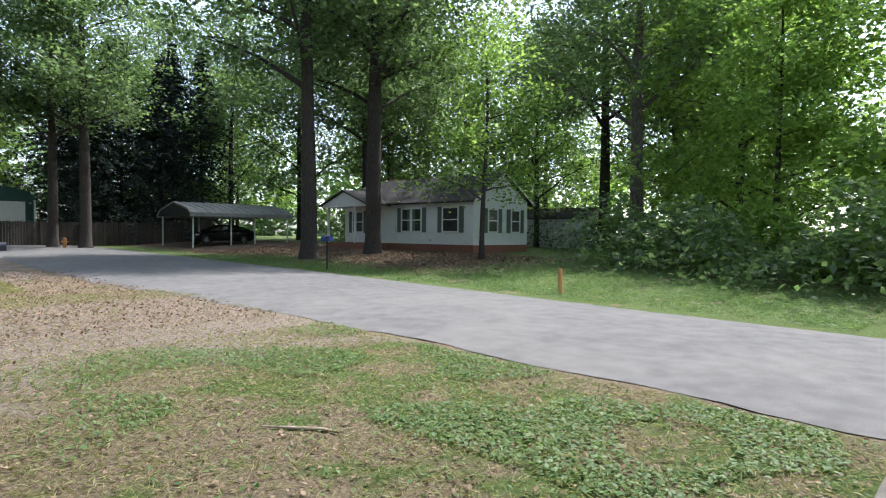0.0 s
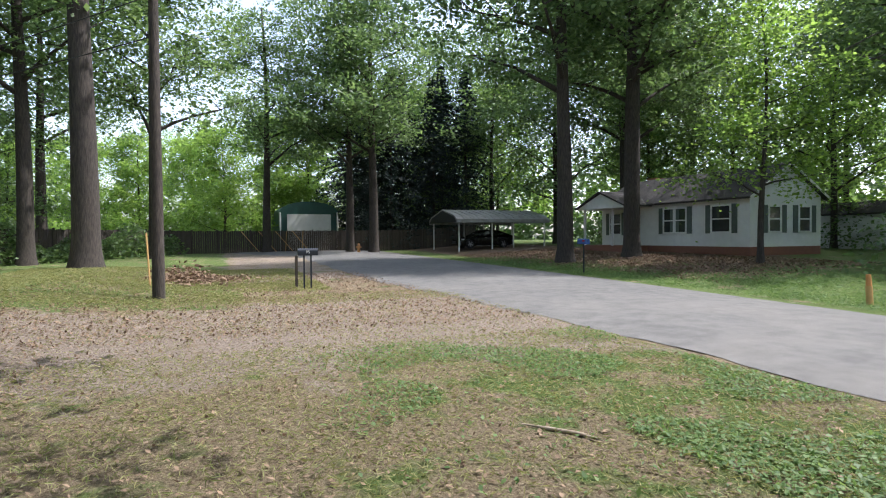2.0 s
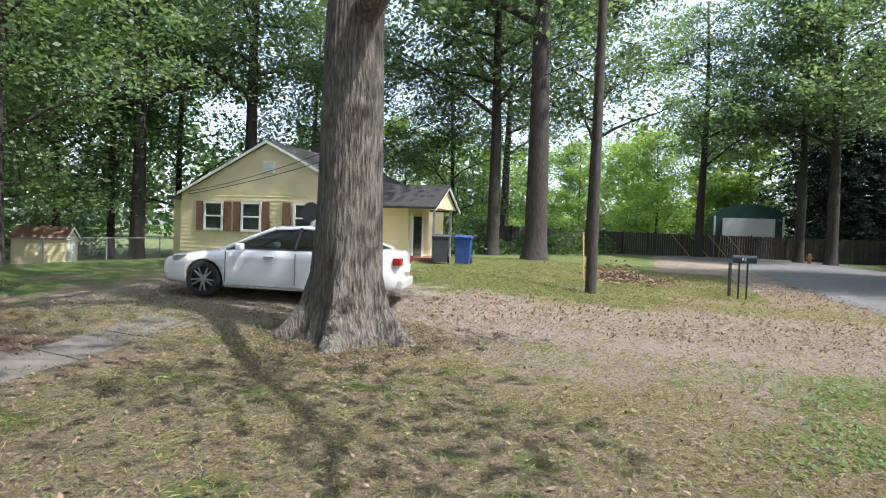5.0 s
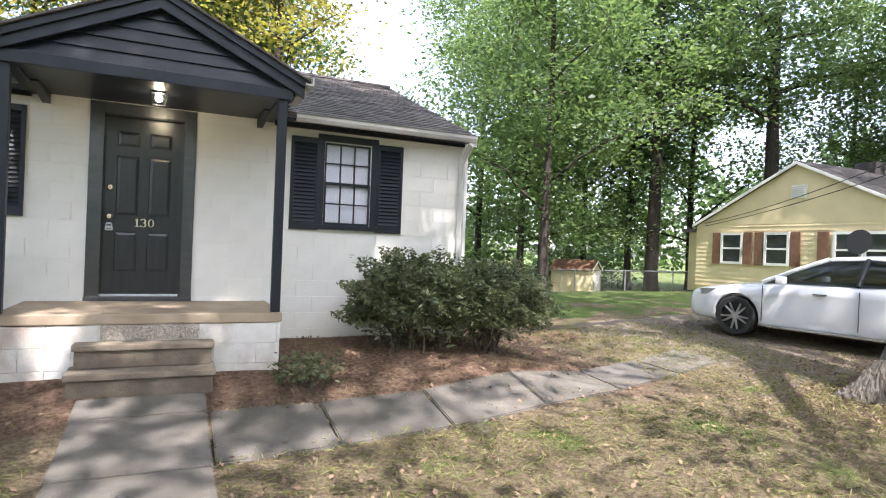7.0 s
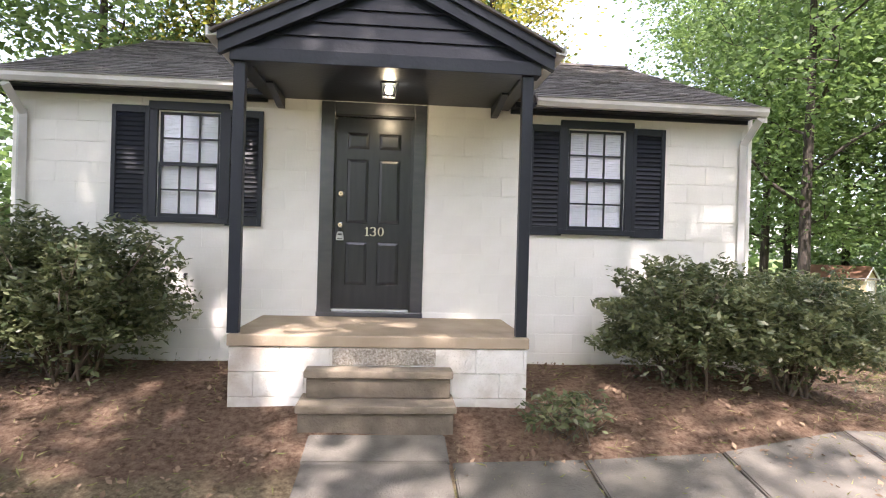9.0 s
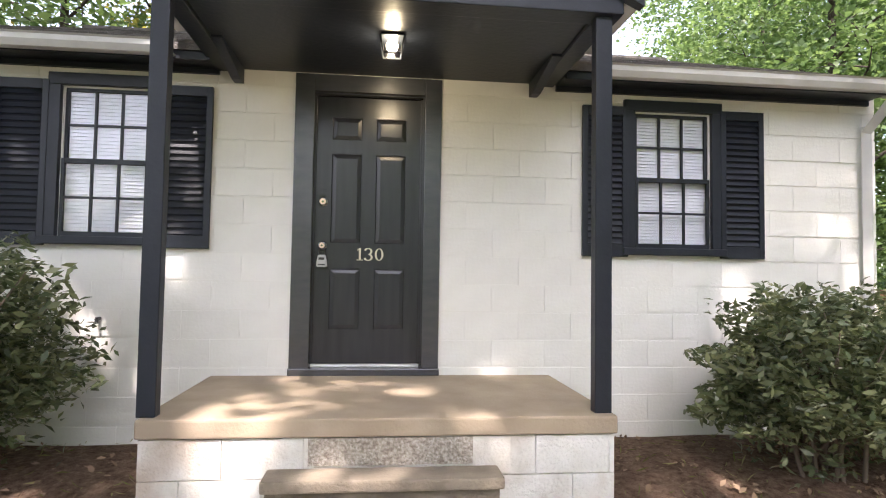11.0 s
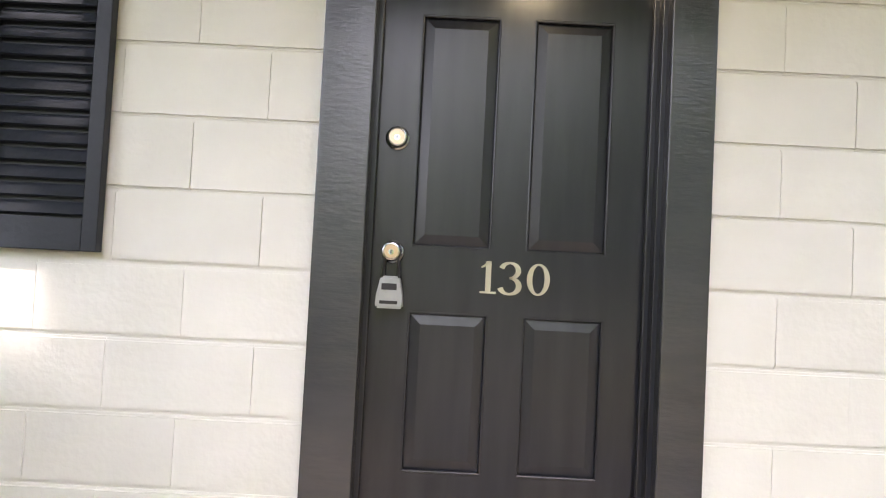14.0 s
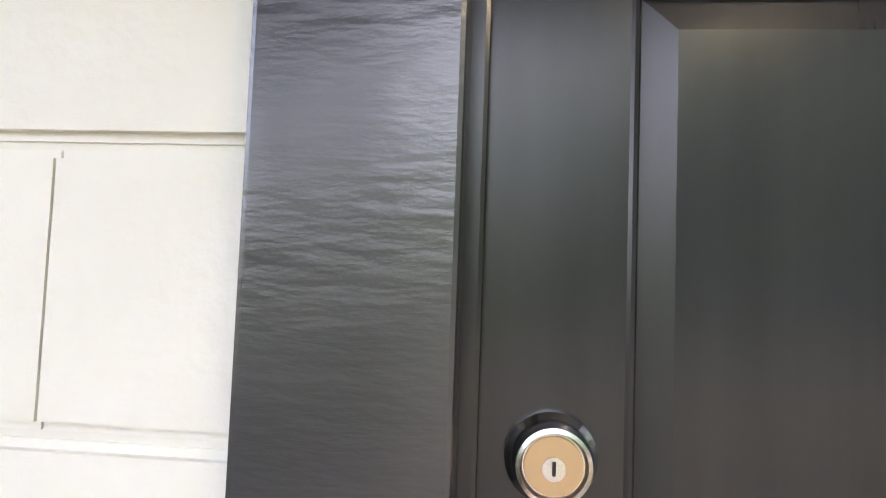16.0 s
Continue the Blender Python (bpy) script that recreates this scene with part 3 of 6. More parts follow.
shingle_field(HX0 - 0.18, HX1 - 0.04, -OV, EZ, RIDGE_Z - EZ, HD / 2 + OV, 1, SHINGLE, main_roof)
bpart("ridge_cap", (HX0 - 0.18, HX1 - 0.04, HD / 2 - 0.08, HD / 2 + 0.08, RIDGE_Z - 0.01, RIDGE_Z + 0.025), SHINGLE, main_roof)
for xa, xb in ((HX0 - 0.16, RC - RH + 0.12), (RC + RH - 0.1, HX1 - 0.07)):
    bpart("fascia", (xa, xb, -OV + 0.02, -OV + 0.045, EZ - 0.105, EZ - 0.05), BLACK, main_roof)
    bpart("soffit", (xa, xb, -OV + 0.05, 0.01, EZ - 0.075, EZ - 0.055), BLACK, main_roof)
    bpart("frieze", (max(xa, HX0), xb, -0.03, 0.008, EZ - 0.115, EZ - 0.077), BLACK, main_roof)
for s, x in ((1, HX1 - 0.04), (-1, HX0 - 0.18)):
    bm = bmesh.new()
    prism(bm, [(-OV, EZ - 0.005), (HD / 2, RIDGE_Z - 0.005), (HD / 2, RIDGE_Z - 0.15), (-OV, EZ - 0.15)], "x", x - 0.03, x + 0.012)
    part("rake_board", bm, GUTTER, main_roof)
for xa, xb in ((HX0 - 0.2, RC - RH - 0.1), (RC + RH + 0.1, HX1 - 0.05)):
    bm = bmesh.new()
    yo = -OV + 0.018
    prism(bm, [(yo, EZ - 0.095), (yo - 0.065, EZ - 0.095), (yo - 0.09, EZ - 0.055), (yo - 0.09, EZ - 0.02), (yo - 0.105, EZ - 0.01), (yo - 0.08, EZ - 0.008), (yo - 0.078, EZ - 0.052), (yo - 0.055, EZ - 0.083), (yo, EZ - 0.083)], "x", xa, xb)
    part("gutter", bm, GUTTER, main_roof)
for x, s in ((HX1 - 0.12, 1), (HX0 + 0.12, -1)):
    spout = thing("downspout", "white metal downspout at the corner of the house", "downspout")
    for lim in (((x, -OV - 0.03, EZ - 0.12), (x, -0.06, EZ - 0.34)), ((x, -0.055, EZ - 0.3), (x, -0.055, 0.5)), ((x, -0.055, 0.54), (x, -0.28, 0.48))):
        bm = bmesh.new()
        cyl(bm, lim[0], lim[1], 0.048, n=4)
        part("pipe", bm, GUTTER, spout)

# front door
door = thing("door_1", "closed black panelled front door with number 130", "door")
tagged(door, kind="structure")
TX0, TX1, TZ0, TZ1, TW = -0.558, 0.52, 0.895, 3.095, 0.125
for lim in ((TX0, TX0 + TW + 0.016, -0.025, 0.05, TZ0, TZ1), (TX1 - TW, TX1, -0.025, 0.05, TZ0, TZ1), (TX0 + TW + 0.016, TX1 - TW, -0.025, 0.05, TZ1 - TW, TZ1)):
    bpart("casing", lim, TRIMP, door, 0.004)
bpart("sill", (TX0 - 0.005, TX1 + 0.005, -0.05, 0.08, TZ0 - 0.002, TZ0 + 0.048), TRIMP, door, 0.006)
DX0, DX1, DZ0, DZ1 = -0.415, 0.378, 0.965, 2.955
for lim in ((TX0 + TW - 0.012, DX0 - 0.003, 0.012, 0.19, DZ0 - 0.02, TZ1 - 0.11), (DX1 + 0.003, TX1 - TW + 0.012, 0.012, 0.19, DZ0 - 0.02, TZ1 - 0.11), (DX0 - 0.003, DX1 + 0.003, 0.012, 0.19, DZ1 + 0.003, TZ1 - 0.11)):
    bpart("jamb", lim, DOORP, door, 0.003)
for x in (DX0 + 0.0, DX1):
    bpart("door_stop", (x - 0.012, x + 0.012, 0.045, 0.066, DZ0, DZ1), DOORP, door, 0.004)
bpart("threshold", (DX0, DX1, 0.05, 0.12, TZ0 + 0.05, TZ0 + 0.066), WHITEPL, door)
PX = ((-0.292, -0.068), (0.036, 0.262))
PZ = ((1.215, 1.665), (1.855, 2.525), (2.632, 2.80))
leaf = bpart("door_core", (DX0 + 0.004, DX1 - 0.004, 0.094, 0.115, DZ0 + 0.004, DZ1 - 0.004), DOORP, door)
xs = [DX0, PX[0][0], PX[0][1], PX[1][0], PX[1][1], DX1]
for i in (0, 2, 4):
    bpart("stile", (xs[i], xs[i + 1], 0.07, 0.094, DZ0, DZ1), DOORP, door)
zs = [DZ0, PZ[0][0], PZ[0][1], PZ[1][0], PZ[1][1], PZ[2][0], PZ[2][1], DZ1]
for a, b in PX:
    for i in (0, 2, 4, 6):
        bpart("rail", (a, b, 0.0702, 0.094, zs[i], zs[i + 1]), DOORP, door)
    for c, d in PZ:
        bm = bmesh.new()
        g = 0.0
        o = [(a + g, c + g), (b - g, c + g), (b - g, d - g), (a + g, d - g)]
        n = [(a + 0.034, c + 0.034), (b - 0.034, c + 0.034), (b - 0.034, d - 0.034), (a + 0.034, d - 0.034)]
        vo = [bm.verts.new((x, 0.082, z)) for x, z in o]
        vi = [bm.verts.new((x, 0.0752, z)) for x, z in n]
        bm.faces.new(vi)
        for k in range(4):
            bm.faces.new((vo[k], vo[(k + 1) % 4], vi[(k + 1) % 4], vi[k]))
        part("panel", bm, DOORP, door)
        bm = bmesh.new()
        for k in range(4):
            (xa, za), (xb, zb) = o[k], o[(k + 1) % 4]
            cyl(bm, (xa, 0.0745, za), (xb, 0.0745, zb), 0.0055, n=10)
        part("moulding", bm, DOORP, door)


def lock(x, z, r, name, depth):
    """A round lock: stepped nickel collar, copper-toned face, small plug with its keyhole."""
    bm = bmesh.new()
    prof2 = [(r * 1.16, 0.07), (r * 1.14, 0.062), (r * 0.99, 0.058), (r * 0.97, 0.078 - depth), (r * 0.90, 0.071 - depth), (r * 0.80, 0.070 - depth), (r * 0.74, 0.075 - depth), (r * 0.02, 0.075 - depth)]
    n = 36
    rows = [[bm.verts.new((x + q * math.cos(2 * math.pi * i / n), y, z + q * math.sin(2 * math.pi * i / n))) for i in range(n)] for q, y in prof2]
    for a, b in zip(rows, rows[1:]):
        for i in range(n):
            bm.faces.new((a[i], a[(i + 1) % n], b[(i + 1) % n], b[i]))
    k = part(name, bm, CHROME, door, smooth=False)
    bm = bmesh.new()
    cyl(bm, (x, 0.076 - depth, z), (x, 0.0725 - depth, z), r * 0.72, r * 0.7, 28)
    part("keyway_ring", bm, BRASS, k)
    bm = bmesh.new()
    cyl(bm, (x, 0.074 - depth, z - r * 0.06), (x, 0.0715 - depth, z - r * 0.06), r * 0.3, r * 0.28, 20)
    part("plug", bm, CHROME, k)
    bpart("keyhole", (x - 0.0013, x + 0.0013, 0.0705 - depth, 0.073 - depth, z - 0.006, z + 0.004), DARK, k)
    return k


lock(-0.349, 2.161, 0.03, "deadbolt", 0.03)
bm = bmesh.new()
cyl(bm, (-0.346, 0.07, 1.834), (-0.346, 0.06, 1.834), 0.034, 0.031, 28)
cyl(bm, (-0.346, 0.06, 1.834), (-0.346, 0.03, 1.834), 0.013, 0.016, 20)
part("rosette", bm, CHROME, door, smooth=True)
lock(-0.346, 1.834, 0.027, "door_knob", 0.062)
box_ob = thing("lock_box", "small grey metal key lock box hung on the knob", "lock box")
bm = bmesh.new()
prism(bm, [(-0.385, 1.675), (-0.307, 1.675), (-0.309, 1.71), (-0.320, 1.765), (-0.372, 1.765), (-0.383, 1.71)], "y", 0.02, 0.062)
bmesh.ops.bevel(bm, geom=list(bm.edges), offset=0.006, segments=2, affect="EDGES")
part("body", bm, SILVER, box_ob)
vs, fs = tube([Vector((-0.346 + 0.022 * math.cos(math.pi * k / 12), 0.045, 1.76 + 0.09 * math.sin(math.pi * k / 12))) for k in range(13)], [0.0045] * 13, 8)
raw("shackle", [tuple(v) for v in vs], fs, DARK, box_ob, smooth=True)
bpart("dial_window", (-0.368, -0.326, 0.0175, 0.021, 1.727, 1.745), DARK, box_ob)
bpart("lettering", (-0.372, -0.322, 0.018, 0.0208, 1.688, 1.697), DARK, box_ob)


def digit(strokes, x, label="pale metal house number digit"):
    """A serif numeral from strokes of swelling width, laid on the door."""
    bm = bmesh.new()
    for pts in strokes:
        rows = []
        for k, (u, v, w) in enumerate(pts):
            a, b = pts[max(k - 1, 0)], pts[min(k + 1, len(pts) - 1)]
            t = Vector((b[0] - a[0], b[1] - a[1])).normalized()
            n = Vector((-t.y, t.x)) * w / 2
            rows.append([bm.verts.new((x + (u + s * n.x) * 0.1, y, 1.729 + (v + s * n.y) * 0.092)) for s, y in ((1, 0.062), (-1, 0.062), (-1, 0.0705), (1, 0.0705))])
        for p, q in zip(rows, rows[1:]):
            for m in range(4):
                bm.faces.new((p[m], p[(m + 1) % 4], q[(m + 1) % 4], q[m]))
        bm.faces.new(rows[0])
        bm.faces.new(rows[-1][::-1])
    part("digit", bm, NUMBER, door, label)


def arc(cx, cz, rx, rz, a0, a1, thin, thick, n=22):
    out = []
    for k in range(n + 1):
        a = radians(a0 + (a1 - a0) * k / n)
        out.append((cx + rx * math.cos(a), cz + rz * math.sin(a), thin + (thick - thin) * abs(math.cos(a)) ** 1.5))
    return out


digit([[(0.2, 0.04, 0.15), (0.2, 1.0, 0.15)], [(-0.03, 0.03, 0.06), (0.43, 0.03, 0.06)], [(0.0, 0.8, 0.05), (0.2, 0.94, 0.09)]], -0.09)
digit([arc(0.26, 0.74, 0.24, 0.235, 165, -90, 0.07, 0.15), arc(0.26, 0.26, 0.27, 0.25, 90, -165, 0.07, 0.16)], -0.035)
digit([arc(0.3, 0.5, 0.25, 0.465, 0, 362, 0.055, 0.15, 36)], 0.043)


# windows and shutters
def window(name, x0, x1, z0, z1):
    """A double-hung window with six-pane sashes, black frame and white blind."""
    w = tagged(thing(name, "black framed double hung window with white blinds", "window"), kind="structure")
    t = 0.085
    for lim in ((x0 - t, x0, -0.03, 0.012, z0, z1), (x1, x1 + t, -0.03, 0.012, z0, z1), (x0 - t, x1 + t, -0.03, 0.012, z1, z1 + t)):
        bpart("frame", lim, BLACK, w, 0.004)
    bpart("sill", (x0 - t - 0.02, x1 + t + 0.02, -0.06, 0.02, z0 - 0.055, z0), BLACK, w, 0.006)
    for lim in ((x0, x0 + 0.012, 0.012, 0.19, z0, z1), (x1 - 0.012, x1, 0.012, 0.19, z0, z1), (x0, x1, 0.012, 0.19, z1 - 0.012, z1), (x0, x1, 0.012, 0.19, z0, z0 + 0.012)):
        bpart("reveal", lim, WHITEPL, w)
    zm = (z0 + z1) / 2
    for k, (a, b, y) in enumerate(((z0, zm + 0.015, -0.008), (zm - 0.015, z1, 0.022))):
        s = new("sash")
        s.parent = w
        fw = 0.035
        for lim in ((x0 + 0.012, x0 + fw, y, y + 0.028, a, b), (x1 - fw, x1 - 0.012, y, y + 0.028, a, b), (x0 + fw, x1 - fw, y, y + 0.028, a, a + fw), (x0 + fw, x1 - fw, y, y + 0.028, b - fw, b)):
            bpart("sash_rail", lim, BLACK, s, 0.003)
        gx0, gx1, gz0, gz1 = x0 + fw, x1 - fw, a + fw, b - fw
        for i in (1, 2):
            x = gx0 + (gx1 - gx0) * i / 3
            bpart("muntin", (x - 0.008, x + 0.008, y + 0.004, y + 0.024, gz0, gz1), BLACK, s)
        z = (gz0 + gz1) / 2
        bpart("muntin", (gx0, gx1, y + 0.005, y + 0.023, z - 0.008, z + 0.008), BLACK, s)
        for i in range(3):
            for j in range(2):
                xa, xb = gx0 + (gx1 - gx0) * i / 3, gx0 + (gx1 - gx0) * (i + 1) / 3
                za, zb = gz0 + (gz1 - gz0) * j / 2, gz0 + (gz1 - gz0) * (j + 1) / 2
                p = bpart("pane", (xa, xb, y + 0.012, y + 0.015, za, zb), GLASS, s)
                p.visible_shadow = False
    blind = new("blind")
    blind.parent = w
    bpart("blind_backing", (x0 + 0.013, x1 - 0.013, 0.072, 0.075, z0, z1), BLIND, blind)
    z = z0 + 0.03
    me = None
    while z < z1 - 0.02:
        if me is None:
            bm = bmesh.new()
            prism(bm, [(0.0, -0.012), (0.004, -0.012), (0.018, 0.012), (0.014, 0.012)], "x", x0 + 0.014, x1 - 0.014)
            o = part("slat", bm, BLIND, blind)
            me = o.data
        else:
            o = new("slat", me)
            o.parent = blind
        o.location = (0, 0.052, z)
        z += 0.026
    return w


window("window_1", -2.17, -1.56, 1.86, 2.93)
window("window_2", 2.03, 2.66, 1.86, 2.93)


def build_shutter():
    s = thing("shutter", "black louvred wooden window shutter", "shutter", "window shutters")
    W, H = 0.36, 1.165
    for lim in ((0, 0.042, -0.03, 0, 0, H), (W - 0.042, W, -0.03, 0, 0, H), (0.042, W - 0.042, -0.03, 0, 0, 0.09), (0.042, W - 0.042, -0.03, 0, H - 0.07, H)):
        bpart("stile", lim, BLACK, s, 0.003)
    bpart("backing", (0.042, W - 0.042, -0.003, -0.001, 0.09, H - 0.07), BLACK, s)
    n = 21
    me = None
    for i in range(n):
        if me is None:
            bm = bmesh.new()
            prism(bm, [(-0.026, -0.014), (-0.021, -0.018), (-0.002, 0.016), (-0.006, 0.02)], "x", 0.042, W - 0.042)
            o = part("louvre", bm, BLACK, s)
            me = o.data
        else:
            o = new("louvre", me)
            o.parent = s
        o.location = (0, 0, 0.09 + (i + 0.5) * (H - 0.16) / n)
    return s


sh = build_shutter()
sh.matrix_world = pose(-2.605, -0.006, 1.795)
for x in (-1.495, 1.61, 2.73):
    copy_thing(sh, pose(x, -0.006, 1.79))

# walkway slabs
def slab(poly, label="weathered grey concrete walkway slab"):
    bm = bmesh.new()
    prism(bm, poly, "z", -0.12, 0.0)
    top = [e for e in bm.edges if all(v.co.z > -0.01 for v in e.verts)]
    bmesh.ops.bevel(bm, geom=top, offset=0.012, segments=2, affect="EDGES")
    for v in bm.verts:
        v.co.z += ground_z(v.co.x, v.co.y) + 0.014 + 0.004 * noise.noise(v.co * 2)
    return tagged(link("walkway_slab", bm, CONCRETE), label, "paving", "walkway slabs")


ys = [-1.715, -2.06, -3.05, -4.2, -5.4, -6.6, -7.8, -9.0, -10.2, -11.4, -12.6, -13.6]
for a, b in zip(ys, ys[1:]):
    slab([(-0.38, a), (0.63, a), (0.64, b + 0.012), (-0.39, b + 0.012)])
for (a, ya, yb), (b, yc, yd) in zip([(0.66, -2.05, -3.0), (1.62, -2.02, -2.88), (2.70, -1.93, -2.72), (3.90, -1.62, -2.43), (5.16, -1.28, -2.10), (6.4, -0.95, -1.78)],
                                    [(1.60, -2.02, -2.88), (2.68, -1.94, -2.72), (3.88, -1.63, -2.43), (5.14, -1.29, -2.11), (6.38, -0.95, -1.78), (7.5, -0.65, -1.45)]):
    slab([(a, yb), (b, yd), (b, yc), (a, ya)])


# ---- plants ----
def leaf_mesh(name, centres, sizes, material, parent=None, up=0.35, seed=1, narrow=0.5, droop=0.0):
    """Many single leaves, each a folded rhombus of its own."""
    rng = np.random.default_rng(seed)
    n = len(centres)
    d = rng.normal(size=(n, 3))
    d[:, 2] = d[:, 2] * 0.5 - droop
    d /= np.linalg.norm(d, axis=1, keepdims=True)
    nr = rng.normal(size=(n, 3))
    nr[:, 2] += up * 4
    s = np.cross(d, nr)
    s /= np.linalg.norm(s, axis=1, keepdims=True) + 1e-9
    nn = np.cross(s, d)
    L = sizes[:, None]
    base = centres - d * L * 0.5
    tip = centres + d * L * 0.5
    a = centres + s * L * narrow * 0.5 + nn * L * 0.08
    b = centres - s * L * narrow * 0.5 + nn * L * 0.08
    co = np.stack([base, a, tip, b], 1).reshape(-1, 3).astype(np.float32)
    me = bpy.data.meshes.new(name)
    me.vertices.add(n * 4)
    me.vertices.foreach_set("co", co.ravel())
    idx = np.arange(n * 4, dtype=np.int32)
    me.loops.add(n * 4)
    me.loops.foreach_set("vertex_index", idx)
    me.polygons.add(n)
    me.polygons.foreach_set("loop_start", idx[::4])
    me.polygons.foreach_set("loop_total", np.full(n, 4, dtype=np.int32))
    me.update()
    me.validate()
    me.materials.append(material)
    ob = new(name, me)
    if parent:
        ob.parent = parent
    return ob


def make_tree(name, label, H, r, crown_lo, crown_r, leaf_m, bark, seed, clumps=170, per=55, leaf=0.24, clump_r=1.0, limbs=9, lean=0.02, flare=0.0, trunk_n=12, fork=0.0, low=0.0):
    """A broadleaf tree: tapered trunk, limbs, crown of many single leaves."""
    rnd = random.Random(seed)
    t = thing(name, label, "tree")
    steps_ = [0, 0.015, 0.03, 0.05, 0.08] + [0.1 + 0.9 * i / 16 for i in range(17)]
    dx, dy = rnd.uniform(-lean, lean) * H, rnd.uniform(-lean, lean) * H
    path = [Vector((dx * u * u + 0.25 * math.sin(u * 5 + seed) * u, dy * u * u + 0.25 * math.cos(u * 4 + seed) * u, -0.15 + u * H)) for u in steps_]
    rad = [r * (1 + 0.4 * max(0, 1 - u * H / 1.1) ** 2) * (1 - 0.82 * u) for u in steps_]
    vs, fs = tube(path, rad, trunk_n, 0.03 if trunk_n < 60 else 0.014, seed, flare)
    raw("trunk", [tuple(v) for v in vs], fs, bark, t, smooth=True)
    tips = []
    vs, fs = [], []
    for i in range(limbs):
        u = crown_lo / H + (0.92 - crown_lo / H) * (i + rnd.random() * 0.6) / limbs
        k = u * H
        base = Vector((dx * u * u + 0.25 * math.sin(u * 5 + seed) * u, dy * u * u + 0.25 * math.cos(u * 4 + seed) * u, k - 0.15))
        az = i * 2.4 + rnd.random()
        reach = crown_r * (0.95 - 0.5 * (i / limbs)) * rnd.uniform(0.75, 1.1)
        rise = reach * rnd.uniform(0.35, 0.8) - low * (1 - i / limbs) * 2
        p = [base + Vector((math.cos(az) * reach * s, math.sin(az) * reach * s, rise * s ** 0.8)) + Vector((rnd.uniform(-.2, .2), rnd.uniform(-.2, .2), 0)) * (s > 0) for s in (0, 0.25, 0.5, 0.75, 1.0)]
        rr = r * (1 - 0.8 * u) * 0.5
        v2, f2 = tube(p, [rr, rr * 0.75, rr * 0.55, rr * 0.35, rr * 0.15], 6, 0.03, i)
        fs += [tuple(x + len(vs) for x in f) for f in f2]
        vs += v2
        tips += p[2:]
        for s in range(3):
            q0 = p[2 + s % 3]
            q1 = q0 + Vector((rnd.uniform(-1, 1), rnd.uniform(-1, 1), rnd.uniform(-0.1, 0.7))) * crown_r * 0.35
            v2, f2 = tube([q0, (q0 + q1) / 2 + Vector((0, 0, 0.1)), q1], [rr * 0.35, rr * 0.22, rr * 0.08], 5, 0, i)
            fs += [tuple(x + len(vs) for x in f) for f in f2]
            vs += v2
            tips += [(q0 + q1) / 2, q1, q1]
    raw("branchwork", [tuple(v) for v in vs], fs, bark, t, smooth=True)
    rng = np.random.default_rng(seed)
    cs = []
    for c in range(clumps):
        p = tips[rnd.randrange(len(tips))] + Vector((rnd.gauss(0, 1), rnd.gauss(0, 1), rnd.gauss(0, 0.7))) * crown_r * 0.16
        e = rng.normal(size=(per, 3)) * np.array([1, 1, 0.45]) * clump_r * rnd.uniform(0.45, 0.8)
        e[:, 2] -= 0.25 * (e[:, 0] ** 2 + e[:, 1] ** 2) / clump_r
        cs.append(np.array(p) + e)
    cs = np.concatenate(cs)
    leaf_mesh("crown", cs, leaf * rng.uniform(0.6, 1.3, len(cs)), leaf_m, t, seed=seed, narrow=0.62)
    return t


def make_conifer(name, label, H, r, R, seed):
    """A dark spruce: straight trunk, tiers of drooping boughs."""
    rnd = random.Random(seed)
    t = thing(name, label, "tree")
    vs, fs = tube([Vector((0, 0, -0.1 + H * k / 8)) for k in range(9)], [r * (1 - k / 8.4) for k in range(9)], 8, 0.02, seed)
    raw("trunk", [tuple(v) for v in vs], fs, BARKDARK, t, smooth=True)
    rng = np.random.default_rng(seed)
    cs = []
    z = 1.0
    vs, fs = [], []
    while z < H - 0.3:
        rad = R * (1 - z / H) ** 0.8
        for i in range(11):
            az = rnd.random() * 6.283
            ln = rad * rnd.uniform(0.6, 1.1)
            u = np.linspace(0.1, 1, 44)[:, None]
            axis = np.concatenate([np.cos(az) * ln * u, np.sin(az) * ln * u, z - 0.25 * ln * u ** 2], 1)
            cs.append(axis + rng.normal(size=axis.shape) * np.array([0.16, 0.16, 0.1]) * (0.4 + 0.6 * (1 - z / H)))
        z += 0.42
    cs = np.concatenate(cs)
    leaf_mesh("foliage", cs, 0.3 * rng.uniform(0.6, 1.3, len(cs)), NEEDLE, t, seed=seed, narrow=0.28, up=0.1, droop=0.2)
    return t


def stand(ob, x, y, rz=0.0, s=1.0, dz=0.0):
    ob.matrix_world = pose(x, y, ground_z(x, y) + dz, 0, 0, rz) @ Matrix.Scale(s, 4)
    return ob


def again(ob, x, y, rz=0.0, s=1.0, dz=0.0):
    c = copy_thing(ob, pose(x, y, ground_z(x, y) + dz, 0, 0, rz))
    c.scale = (s, s, s)
    return c


# the big oak between the walkway and the car
oak = stand(make_tree("oak_tree", "massive grey barked tree with flared roots beside the walkway", 22, 0.53, 4.6, 8.5, LEAF, BARK, 3, clumps=300, per=55, leaf=0.25, limbs=16, low=0.4, flare=0.8, trunk_n=120, lean=0.0), 7.95, -4.15, 200)

